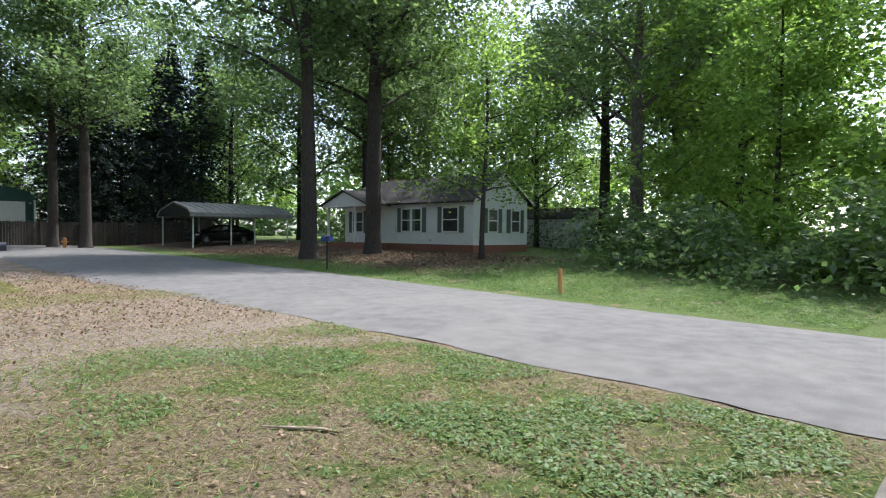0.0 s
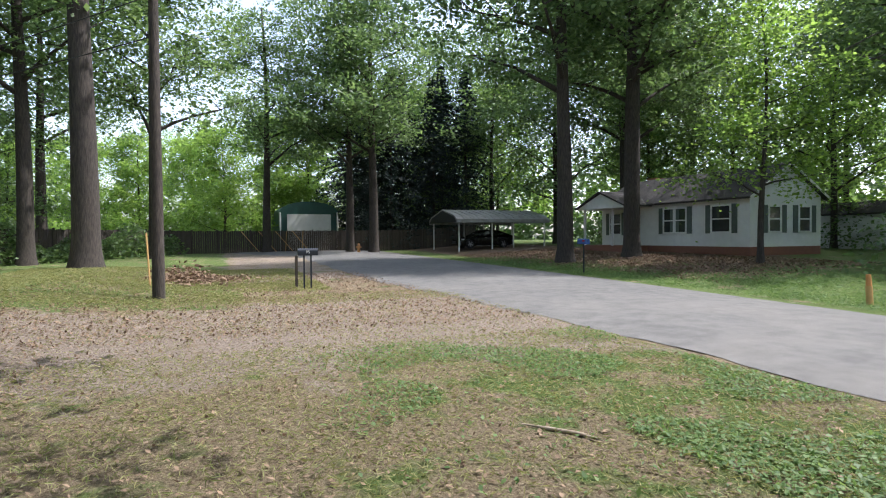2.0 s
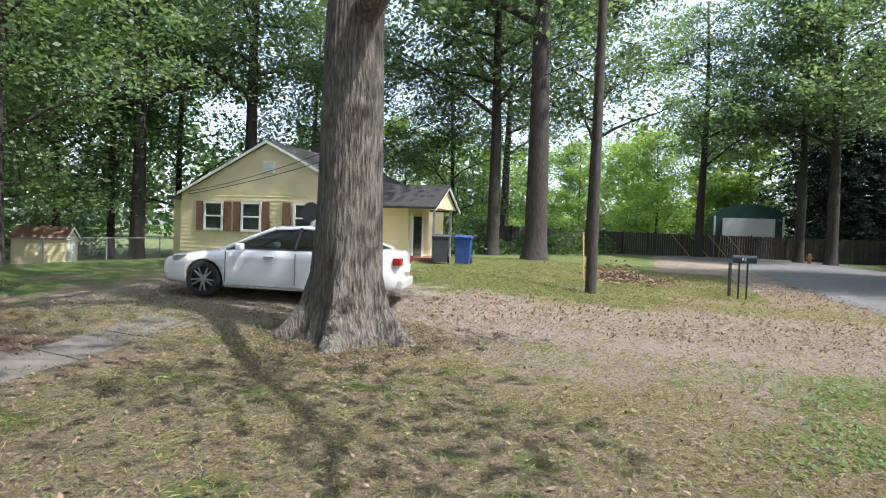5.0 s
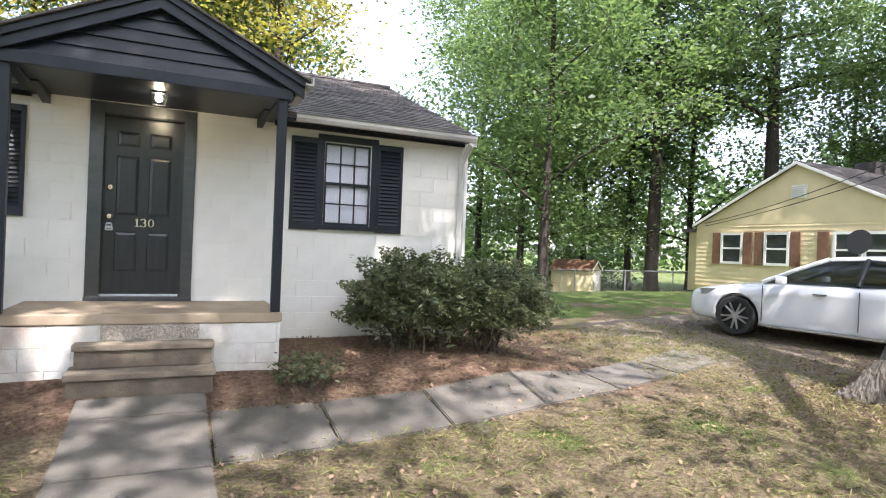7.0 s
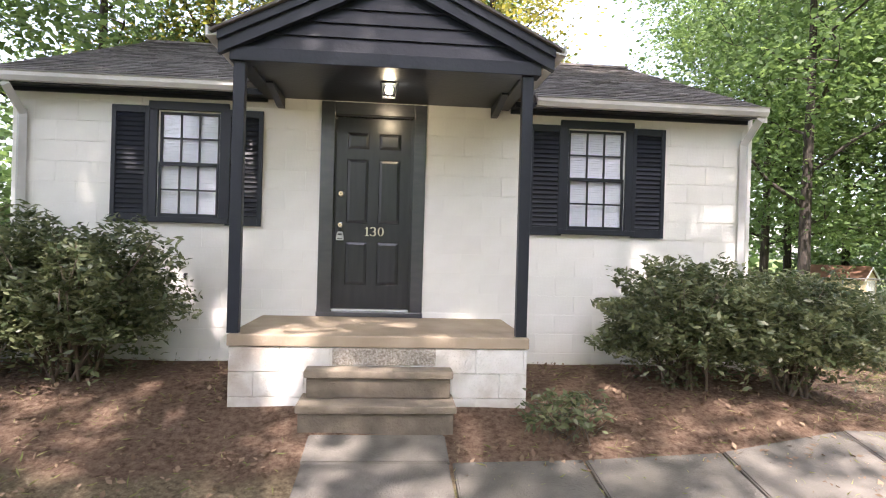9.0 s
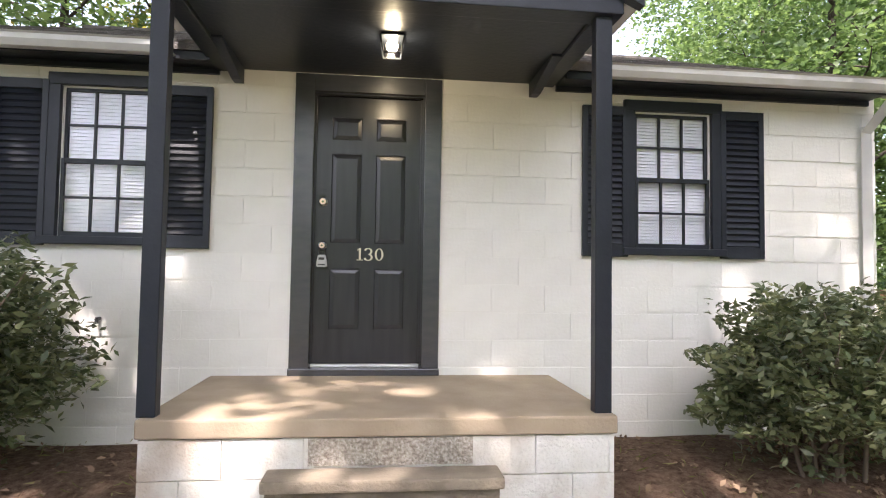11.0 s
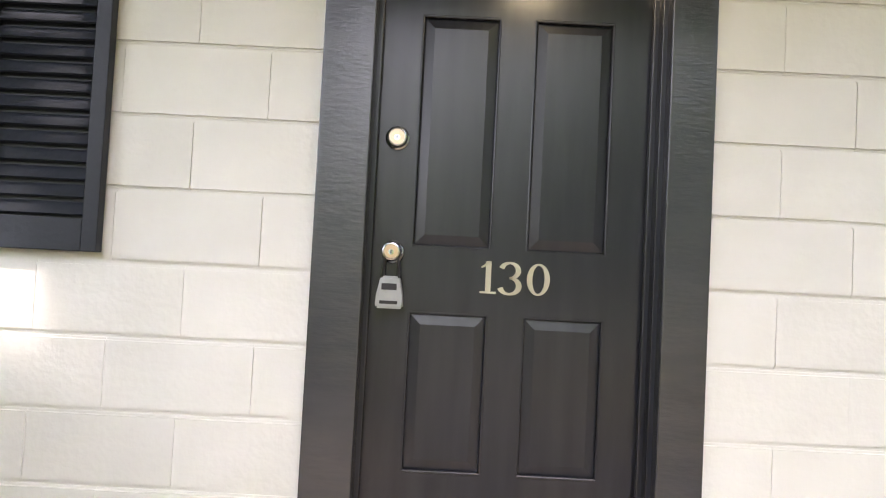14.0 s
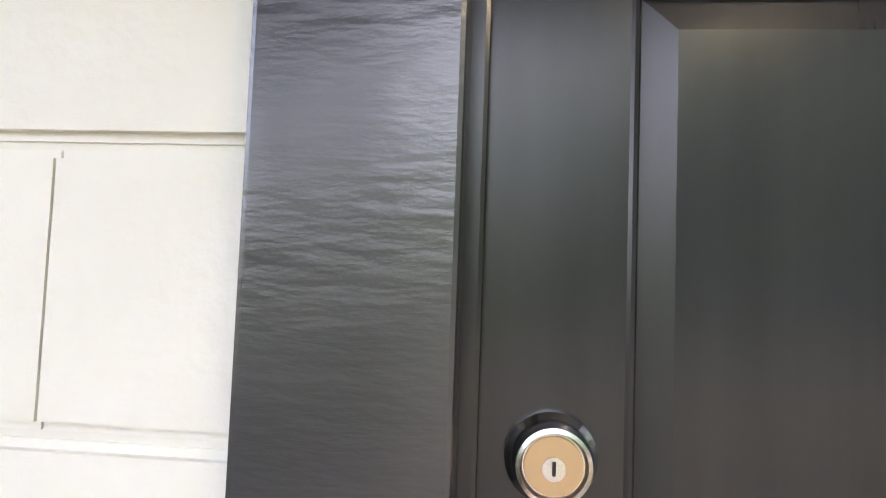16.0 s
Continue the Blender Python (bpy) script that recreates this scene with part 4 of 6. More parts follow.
oak_b = stand(make_tree("shade_tree", "tall broadleaf tree with high green crown", 24, 0.42, 8.0, 7.0, LEAF, BARKDARK, 11, clumps=330, per=58, leaf=0.29, limbs=14, low=0.3), 25.2, -24.6, 0)
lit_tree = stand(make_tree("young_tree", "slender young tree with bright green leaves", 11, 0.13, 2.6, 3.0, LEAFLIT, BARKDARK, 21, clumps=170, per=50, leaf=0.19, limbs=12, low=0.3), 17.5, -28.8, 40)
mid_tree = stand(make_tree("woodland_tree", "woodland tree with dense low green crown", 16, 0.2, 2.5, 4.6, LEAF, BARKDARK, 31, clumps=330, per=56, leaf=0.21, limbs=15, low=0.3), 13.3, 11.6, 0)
# This crown's brightness is painted sunlight, carried by LEAFLIT and all its copies.
bright_tree = stand(make_tree("sunlit_tree", "woodland tree with sunlight painted into its light green leaves", 15, 0.18, 2.0, 4.6, LEAFLIT, BARKDARK, 41, clumps=280, per=62, leaf=0.28, limbs=15, low=0.6), 58, -2.0, 0, 0.7)
yel_tree = stand(make_tree("yellowing_tree", "tall tree with yellowing leaves behind the roof", 17, 0.22, 5.0, 4.4, LEAFYEL, BARKDARK, 51, clumps=170, per=50, leaf=0.2, limbs=12), -2.0, 14.5, 0)
spruce = stand(make_conifer("spruce_tree", "dark blue green spruce behind the fence", 16.5, 0.2, 5.2, 5), 51, -23, 0)

# across the street
for x, y, rz, s in ((24.9, -28.4, 130, 1.05), (25.6, -28.9, 250, 0.9), (43.6, -19.5, 30, 0.9), (45.2, -18.0, 100, 0.8), (39, -39, 10, 1.0), (21, -46, 60, 1.0), (36, -37, 200, 0.9)):
    again(oak_b, x, y, rz, s)
for x, y, rz, s in ((46, -37, 75, 1.45), (53, -34, 20, 1.4), (40, -47, 300, 1.4), (57, -29, 120, 1.3), (16.5, -47, 140, 1.1), (26, -45, 40, 1.1), (34, -45, 220, 1.1), (42, -44, 100, 1.1), (12, -50, 10, 1.2), (-10, -44, 60, 1.2)):
    again(mid_tree, x, y, rz, s)
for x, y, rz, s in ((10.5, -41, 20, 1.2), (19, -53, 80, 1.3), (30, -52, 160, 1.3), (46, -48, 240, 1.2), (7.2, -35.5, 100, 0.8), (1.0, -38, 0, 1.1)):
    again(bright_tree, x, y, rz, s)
for x, y, rz, s in ((53.5, -19.8, 60, 1.0), (50.8, -27.0, 120, 0.95), (54.5, -25, 200, 1.05), (57, -22, 300, 1.1), (51.5, -30.5, 20, 1.0), (52, -21.3, 150, 0.9), (53, -28.6, 80, 1.05)):
    again(spruce, x, y, rz, s)
stand(make_tree("pale_tree", "tall tree with a pale broken grey trunk", 20, 0.42, 6.5, 6.0, LEAF, BARK, 87, clumps=170, per=52, leaf=0.3, limbs=13), 14.6, -38.0, 10)
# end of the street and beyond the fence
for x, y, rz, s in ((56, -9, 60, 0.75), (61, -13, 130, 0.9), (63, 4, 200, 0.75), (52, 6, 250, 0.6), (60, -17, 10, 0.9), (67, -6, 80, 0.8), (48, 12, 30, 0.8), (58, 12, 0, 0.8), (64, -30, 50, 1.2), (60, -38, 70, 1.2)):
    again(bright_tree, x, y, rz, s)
# tall trunks near the yellow house and behind it
for x, y, rz, s in ((26.5, -3.6, 40, 1.25), (31.5, -0.3, 90, 0.9), (37.5, -5.0, 140, 0.8), (48.0, -12.0, 200, 0.8), (44, 2, 300, 0.85), (28, 13, 10, 1.0), (23, 16, 200, 0.9)):
    again(oak_b, x, y, rz, s)
for x, y, rz, s in ((21.5, 24, 90, 1.1), (24, 23, 200, 1.05), (2.0, 20, 150, 1.0), (33, 9, 70, 1.0), (37, 4, 190, 0.9), (25, 20, 60, 1.1), (16.5, 18.5, 280, 1.0), (18, 26, 10, 1.25), (2.0, 22, 220, 1.2), (-5, 20, 20, 1.1), (30, 20, 110, 1.2), (-9, 13, 60, 1.0), (-11, 6, 160, 1.0), (36, 14, 10, 1.1), (-12, -2, 70, 1.0)):
    again(mid_tree, x, y, rz, s)
for x, y, rz, s in ((3.5, 15.5, 80, 0.95), (-6.5, 15, 170, 1.0), (0.5, 18, 250, 1.1)):
    again(yel_tree, x, y, rz, s)
# unseen trees behind the street side of the lawn, added to cast dappled shade
unseen_tree = stand(make_tree("shade_tree", "unseen tall tree with an open airy crown, added for shade", 21, 0.36, 7.0, 6.5, LEAF, BARKDARK, 71, clumps=185, per=52, leaf=0.3, limbs=13), -10.0, -13.0, 20, 1.0)
for x, y, rz, s in ((-9.5, -23.5, 210, 1.0), (-15, -18, 120, 0.95)):
    again(unseen_tree, x, y, rz, s)

# two more copies out of view, added to keep sun off the house front
again(oak_b, -8.5, -2.6, 200, 0.95)
again(oak_b, -2.3, -8.7, 70, 1.05)


def undergrowth(name, label, spots, n, material, seed, leaf=0.3, height=2.2):
    """A bank of low leaves along the edge of the wood."""
    rng = np.random.default_rng(seed)
    cs = []
    for x0, y0, x1, y1, depth in spots:
        ln = math.hypot(x1 - x0, y1 - y0)
        k = int(n * ln / 30)
        u = rng.random(k)
        off = rng.normal(size=k) * depth * 0.5
        x = x0 + (x1 - x0) * u - (y1 - y0) / ln * off
        y = y0 + (y1 - y0) * u + (x1 - x0) / ln * off
        top = height * (0.55 + 0.45 * np.sin(u * ln * 0.9 + seed) * np.sin(u * ln * 0.37 + 2)) + 0.4
        z = np.array([ground_z(a, b) for a, b in zip(x, y)]) + rng.random(k) ** 0.8 * top * np.exp(-(off / depth) ** 2)
        cs.append(np.stack([x, y, z], 1))
    cs = np.concatenate(cs)
    ob = leaf_mesh(name, cs, leaf * rng.uniform(0.6, 1.3, len(cs)), material, seed=seed, narrow=0.6)
    return tagged(ob, label, "undergrowth", kind="stuff")


undergrowth("undergrowth", "dense green undergrowth along the wood", [(13, -31, 4, -28, 2.5), (4, -28, -14, -26, 2.5), (50, -44, 16, -47, 3), (28, 24, 2, 22, 2.5), (2, 18, -14, 12, 2.5), (48, 3, 24, 8, 2.0)], 14000, LEAF, 7, 0.26, 3.0)
# LEAFLIT again: the sun on these bushes sits in their leaf colour.
undergrowth("bright_undergrowth", "bright green bushes beyond the fence, sunlight painted into the leaves", [(62, -16, 55, 8, 3.0), (10, -33, 0, -29, 1.5)], 16000, LEAFLIT, 9, 0.3, 4.0)


def far_woods():
    """Woods all round the place, out to the horizon."""
    rng = np.random.default_rng(77)
    n = 60000
    a = rng.random(n) * 2 * math.pi
    d = 70 + rng.random(n) * 14
    lump = 13 + 4 * np.sin(a * 23) + 3 * np.sin(a * 57 + 1) + 2 * np.sin(a * 131)
    z = rng.random(n) * lump
    cs = np.stack([15 + d * np.cos(a), -8 + d * np.sin(a), z], 1)
    ob = leaf_mesh("far_woods", cs, 1.1 * rng.uniform(0.6, 1.4, n), LEAF, seed=78, narrow=0.7)
    tagged(ob, "distant green woods around the houses", "woods", kind="stuff")


far_woods()


def make_bush(name, label, blobs, n, seed, tall):
    """A clipped evergreen shrub: bare stems below, a shell of small leaves above."""
    b = thing(name, label, "bush")
    rng = np.random.default_rng(seed)
    rnd = random.Random(seed)
    cs = []
    for bx, by, rx, ry, h in blobs:
        for i in range(26):
            az, q = rnd.random() * 6.283, rnd.random() ** 0.5
            p0 = Vector((bx + rnd.uniform(-.18, .18), by + rnd.uniform(-.15, .15), -0.05))
            p2 = Vector((bx + math.cos(az) * rx * q, by + math.sin(az) * ry * q, h * rnd.uniform(0.6, 0.95)))
            p1 = (p0 + p2) / 2 + Vector((rnd.uniform(-.1, .1), rnd.uniform(-.1, .1), 0.05))
            v2, f2 = tube([p0, p1, p2], [0.016 * min(1, h), 0.011 * min(1, h), 0.004 * min(1, h)], 5)
            raw("stem", [tuple(v) for v in v2], f2, TWIGM, b, smooth=True)
        k = int(n / len(blobs))
        g = rng.normal(size=(k, 3))
        g /= np.linalg.norm(g, axis=1, keepdims=True)
        lump = 1 + 0.26 * np.sin(g[:, 0] * 6 + seed) * np.sin(g[:, 1] * 7) + 0.16 * np.sin(g[:, 2] * 11 + g[:, 0] * 9) + 0.10 * np.sin(g[:, 0] * 23) * np.sin(g[:, 2] * 19)
        rr = (rng.random(k) ** 0.25) * lump
        c = g * rr[:, None] * np.array([rx, ry, h * 0.5]) + np.array([bx, by, h * 0.52])
        keep = (c[:, 2] > 0.3 * h) | (rng.random(k) < 0.16)
        cs.append(c[keep & (c[:, 2] > 0.06)])
    cs = np.concatenate(cs)
    leaf_mesh("foliage", cs, 0.072 * rng.uniform(0.6, 1.35, len(cs)), BUSHLEAF, b, seed=seed, narrow=0.4, up=0.2)
    return b


make_bush("azalea_bush", "clipped grey green evergreen shrub beside the porch", [(2.95, -0.78, 0.76, 0.55, 1.14), (4.0, -0.85, 0.82, 0.6, 1.06)], 34000, 5, 1.4).location = (0, 0, 0.36)
make_bush("azalea_bush", "large leafy evergreen shrub under the window", [(-2.55, -0.75, 0.85, 0.58, 1.32), (-3.45, -0.8, 0.85, 0.6, 1.36)], 36000, 6, 1.7).location = (0, 0, 0.38)
make_bush("small_shrub", "small green weedy shrub beside the porch steps", [(1.55, -1.72, 0.34, 0.24, 0.36)], 520, 8, 0.4).location = (0, 0, 0.19)


# ---- the parked car ----
def ring_solid(bm, sections):
    """Skins a row of closed rings of equal length."""
    rows = [[bm.verts.new(p) for p in s] for s in sections]
    n = len(rows[0])
    for a, b in zip(rows, rows[1:]):
        for i in range(n):
            j = (i + 1) % n
            bm.faces.new((a[i], a[j], b[j], b[i]))
    bm.faces.new(rows[0][::-1])
    bm.faces.new(rows[-1])


def make_car(name, label, paint, sub=2):
    """A saloon, nose along +y, its left side at -x, wheels on z = 0."""
    c = thing(name, label, "car")
    # y, bottom, waist (belt) height, half width at waist
    prof = [(2.42, 0.36, 0.62, 0.55), (2.34, 0.22, 0.70, 0.74), (2.1, 0.19, 0.76, 0.85), (1.6, 0.18, 0.84, 0.91), (1.0, 0.18, 0.92, 0.925),
            (0.3, 0.18, 0.95, 0.93), (-0.6, 0.18, 0.97, 0.93), (-1.4, 0.18, 1.0, 0.92), (-1.95, 0.2, 1.02, 0.88), (-2.3, 0.26, 1.02, 0.8), (-2.42, 0.4, 0.95, 0.68)]
    secs = []
    for y, z0, z1, w in prof:
        crown = 0.045
        half = [(0.0, z1 + crown), (w * 0.5, z1 + crown * 0.9), (w * 0.85, z1 + 0.015), (w * 0.95, z1 - 0.03), (w, z1 - 0.16), (w * 0.985, z1 - 0.2), (w * 0.995, (z0 + z1) / 2 - 0.04), (w * 0.96, z0 + 0.08), (w * 0.86, z0), (0.0, z0)]
        ring = half + [(-x, z) for x, z in half[-2:0:-1]]
        secs.append([(x, y, z) for x, z in ring])
    bm = bmesh.new()
    ring_solid(bm, secs)
    body = part("body", bm, paint, c, smooth=True)
    m = body.modifiers.new("round", "SUBSURF")
    m.levels = m.render_levels = sub
    # wheel arches
    cut = bmesh.new()
    for y in (1.42, -1.40):
        for s in (-1, 1):
            cyl(cut, (s * 0.62, y, 0.335), (s * 1.2, y, 0.335), 0.385, n=28)
    cutter = link("arch_shape", cut, DARK, c)
    bo = body.modifiers.new("arches", "BOOLEAN")
    bo.object, bo.operation, bo.solver = cutter, "DIFFERENCE", "EXACT"
    dg = bpy.context.evaluated_depsgraph_get()
    done = bpy.data.meshes.new_from_object(body.evaluated_get(dg))
    body.modifiers.clear()
    body.data = done
    bpy.data.objects.remove(cutter)
    # cabin: glasshouse and roof
    def cab(sections, inset=0.0, smooth=True):
        rows = []
        for y, z0, z1, w0, w1 in sections:
            h = [(0, z1 + 0.03), (w1 * 0.7, z1 + 0.015), (w1, z1 - 0.03), (w0, z0), (0, z0 - 0.02)]
            ring = h + [(-x, z) for x, z in h[-2:0:-1]]
            rows.append([(x, y, z) for x, z in ring])
        b = bmesh.new()
        ring_solid(b, rows)
        return b
    secs = [(1.02, 0.93, 0.96, 0.78, 0.74), (0.5, 0.95, 1.22, 0.82, 0.66), (0.1, 0.96, 1.385, 0.84, 0.62), (-0.5, 0.97, 1.425, 0.845, 0.61), (-1.0, 0.98, 1.385, 0.84, 0.6), (-1.5, 1.0, 1.23, 0.8, 0.61), (-1.98, 1.02, 1.06, 0.74, 0.66)]
    part("glasshouse", cab(secs), CARGLASS, c, "dark tinted car windows", smooth=True)
    roof = [(y, max(z0, z1 - 0.045), z1 + 0.012, w1 + 0.02, w1 + 0.012) for y, z0, z1, w0, w1 in secs[1:6]]
    part("roof_panel", cab(roof), paint, c, smooth=True)
    for s in (-1, 1):
        for pts in (((1.04, 0.945, 0.79), (0.5, 1.2, 0.69), (0.1, 1.375, 0.645)), ((-1.0, 1.375, 0.635), (-1.5, 1.225, 0.65), (-2.0, 1.045, 0.73)), ((-0.36, 0.97, 0.86), (-0.42, 1.395, 0.635))):
            vs, fs = tube([Vector((s * w, y, z)) for y, z, w in pts], [0.036] * len(pts), 6)
            raw("pillar", [tuple(v) for v in vs], fs, paint if len(pts) == 3 else DARK, c, smooth=True)
        bm = bmesh.new()
        box(bm, s * 0.95 - 0.09, s * 0.95 + 0.09, 0.62, 0.75, 0.93, 1.06, bevel=0.03)
        part("mirror", bm, paint, c, smooth=True)
        for y in (0.12, -0.92):
            bm = bmesh.new()
            box(bm, s * 0.935 - 0.02, s * 0.935 + 0.02, y - 0.1, y + 0.1, 0.80, 0.83, bevel=0.01)
            part("door_handle", bm, CHROME, c)
        bpart("sill_trim", (s * 0.9 - 0.03, s * 0.9 + 0.03, -0.95, 0.98, 0.2, 0.235), CHROME, c, 0.008)
        for y in (0.98, -0.40, -1.12):
            bpart("door_gap", (s * 0.921 - 0.012, s * 0.921 + 0.012, y - 0.003, y + 0.003, 0.3, 0.9), DARK, c)
        bm = bmesh.new()
        ring_solid(bm, [[(s * x, y, z) for x, y, z in r] for r in ([(0.5, 2.36, 0.60), (0.5, 2.36, 0.68), (0.5, 2.2, 0.68), (0.5, 2.2, 0.60)], [(0.86, 2.06, 0.66), (0.86, 2.06, 0.76), (0.83, 1.8, 0.77), (0.83, 1.8, 0.67)])])
        part("headlight", bm, ALLOY, c)
        bm = bmesh.new()
        box(bm, s * 0.68 - 0.14, s * 0.68 + 0.14, -2.42, -2.26, 0.78, 0.92, bevel=0.02)
        part("tail_light", bm, REDLENS, c)
    bpart("grille", (-0.42, 0.42, 2.36, 2.43, 0.38, 0.6), DARK, c, 0.02)
    bpart("number_plate", (-0.16, 0.16, -2.46, -2.415, 0.62, 0.77), WHITEPL, c, 0.004)
    bpart("rear_bumper", (-0.7, 0.7, -2.45, -2.2, 0.3, 0.5), paint, c, 0.04)
    for y in (1.42, -1.40):
        for s in (-1, 1):
            bm = bmesh.new()
            prof2 = [(0.335, -0.085), (0.335, 0.085), (0.315, 0.105), (0.24, 0.105), (0.24, -0.105), (0.315, -0.105)]
            n = 32
            rows = [[bm.verts.new((s * 0.83 + v, y + r * math.cos(a), 0.335 + r * math.sin(a))) for r, v in prof2] for a in [2 * math.pi * i / n for i in range(n)]]
            for a, b in zip(rows, rows[1:] + rows[:1]):
                for i in range(6):
                    j = (i + 1) % 6
                    bm.faces.new((a[i], a[j], b[j], b[i]))
            wheel = part("wheel", bm, TYRE, c, smooth=False)
            bm = bmesh.new()
            cyl(bm, (s * 0.80, y, 0.335), (s * 0.86, y, 0.335), 0.24, n=32)
            part("rim_well", bm, DARK, wheel)
            bm = bmesh.new()
            for k in range(10):
                a = 2 * math.pi * k / 10 + (0.1 if k % 2 else -0.1)
                u = Vector((0, math.cos(a), math.sin(a)))
                cyl(bm, Vector((s * 0.905, y, 0.335)) + u * 0.04, Vector((s * 0.915, y, 0.335)) + u * 0.235, 0.022, 0.016, 6)
            cyl(bm, (s * 0.88, y, 0.335), (s * 0.92, y, 0.335), 0.05, n=16)
            part("rim", bm, ALLOY, wheel)
    return c


white_car = make_car("parked_car", "white four door saloon parked on bare earth beside the tree", CARPAINT)
white_car.matrix_world = pose(10.42, -1.47, ground_z(10.4, -1.5), 0.6, 0, 14)


# ---- the yellow house ----
def gable_house(name, label, x0, x1, y0, y1, zb, ze, za, wall, roofm, ridge="x", ov=0.3, found=None, lap=0.2):
    """A house shell with lap siding, gables and a pitched roof; ridge along the given axis."""
    h = thing(name, label, "house")
    bpart("wall", (x0 + 0.02, x1 - 0.02, y0 + 0.02, y1 - 0.02, zb - 0.6, ze), wall, h)
    if found:
        bpart("foundation", (x0 - 0.01, x1 + 0.01, y0 - 0.01, y1 + 0.01, zb - 0.6, zb), found, h)
    z = zb
    while z < ze:
        t = min(lap, ze - z)
        bm = bmesh.new()
        for sx in (0,):
            o = 0.018
            lo = [(x0 - o, y0 - o), (x1 + o, y0 - o), (x1 + o, y1 + o), (x0 - o, y1 + o)]
            hi = [(x0, y0), (x1, y0), (x1, y1), (x0, y1)]
            a = [bm.verts.new((*p, z)) for p in lo]
            b = [bm.verts.new((*p, z + t)) for p in hi]
            for k in range(4):
                j = (k + 1) % 4
                bm.faces.new((a[k], a[j], b[j], b[k]))
            bm.faces.new(a)
        part("siding_board", bm, wall, h)
        z += t
    mid, half = ((y0 + y1) / 2, (y1 - y0) / 2) if ridge == "x" else ((x0 + x1) / 2, (x1 - x0) / 2)
    z = ze
    while z < za - 0.05:
        t = min(lap, za - z)
        w0, w1 = half * (za - z) / (za - ze), half * max(0.0, (za - z - t) / (za - ze))
        bm = bmesh.new()
        lim = (x0, x1) if ridge == "x" else (y0, y1)
        prism(bm, [(mid - w0, z), (mid + w0, z), (mid + w1 + 0.001, z + t), (mid - w1 - 0.001, z + t)], ridge, lim[0] - 0.012, lim[1] + 0.012)
        part("gable_board", bm, wall, h)
        z += t
    sl = (za - ze) / half
    for s in (-1, 1):
        bm = bmesh.new()
        lim = (x0 - ov, x1 + ov) if ridge == "x" else (y0 - ov, y1 + ov)
        prism(bm, [(mid, za + 0.12), (mid + s * (half + ov), ze + 0.12 - sl * ov), (mid + s * (half + ov), ze - sl * ov + 0.02), (mid, za + 0.02)], ridge, *lim)
        part("roof", bm, roofm, h)
        for e in lim:
            bm = bmesh.new()
            prism(bm, [(mid, za + 0.1), (mid + s * (half + ov), ze + 0.1 - sl * ov), (mid + s * (half + ov), ze + 0.0 - sl * ov), (mid, za + 0.0)], ridge, e - 0.025, e + 0.025)
            part("bargeboard", bm, WHITEPL, h)
    return h


def wall_window(parent, axis, at, u0, u1, z0, z1, out, trim=WHITEPL, shutter=None, sw=0.3):
    """A window on a far wall: frame, two sashes, panes; axis is the wall's normal, out its sign."""
    def lim(a, b, c, d, n0, n1):
        lo, hi = sorted((at + out * n0, at + out * n1))
        return (lo, hi, a, b, c, d) if axis == "x" else (a, b, lo, hi, c, d)
    w = new("window")
    w.parent = parent
    t = 0.09
    for a, b, c, d in ((u0 - t, u0, z0 - t, z1 + t), (u1, u1 + t, z0 - t, z1 + t), (u0, u1, z1, z1 + t), (u0, u1, z0 - t, z0), (u0, u1, (z0 + z1) / 2 - 0.03, (z0 + z1) / 2 + 0.03)):
        bpart("window_frame", lim(a, b, c, d, 0.0, 0.06), trim, w)
    bpart("pane", lim(u0, u1, z0, z1, 0.0, 0.025), DARKPANE, w)
    if shutter:
        for a, b in ((u0 - t - sw - 0.03, u0 - t - 0.03), (u1 + t + 0.03, u1 + t + sw + 0.03)):
            bpart("shutter", lim(a, b, z0 - t, z1 + t, 0.0, 0.05), shutter, parent)


DARKPANE = mat("dark_window_pane", (0.03, 0.035, 0.035), (0.05, 0.055, 0.055), 0.06, 2, spec=0.8)
YX, YG = 19.2, 0.6
yellow = gable_house("yellow_house", "pale yellow sided cottage with brown shutters", YX, YX + 9.0, 1.45, 9.65, YG, 2.92, 4.9, YELLOW, DARKROOF, "x", 0.12, found=None, lap=0.16)
for a, b in ((7.62, 8.38), (5.82, 6.58), (3.5, 4.2), (2.6, 3.3)):
    wall_window(yellow, "x", YX - 0.02, a, b, 1.56, 2.54, -1, shutter=WOODBR if a > 5 else None, sw=0.34)
bpart("shutter", (YX - 0.07, YX - 0.02, 4.42, 4.78, 1.47, 2.63), WOODBR, yellow)
bpart("gable_vent", (YX - 0.07, YX - 0.01, 5.2, 5.72, 3.75, 4.2), WHITEPL, yellow)
for k in range(6):
    bpart("vent_slat", (YX - 0.085, YX - 0.07, 5.24, 5.68, 3.79 + k * 0.065, 3.82 + k * 0.065), GUTTER, yellow)
bpart("rear_wing", (YX + 0.6, YX + 7, 9.68, 10.6, YG - 0.3, 2.7), YELLOW, yellow)
bpart("rear_wing_roof", (YX + 0.4, YX + 7.2, 9.67, 10.8, 2.7, 2.84), DARKROOF, yellow)
bpart("meter_box", (YX + 0.45, YX + 0.595, 9.75, 10.05, 1.5, 2.0), GREYM, yellow)
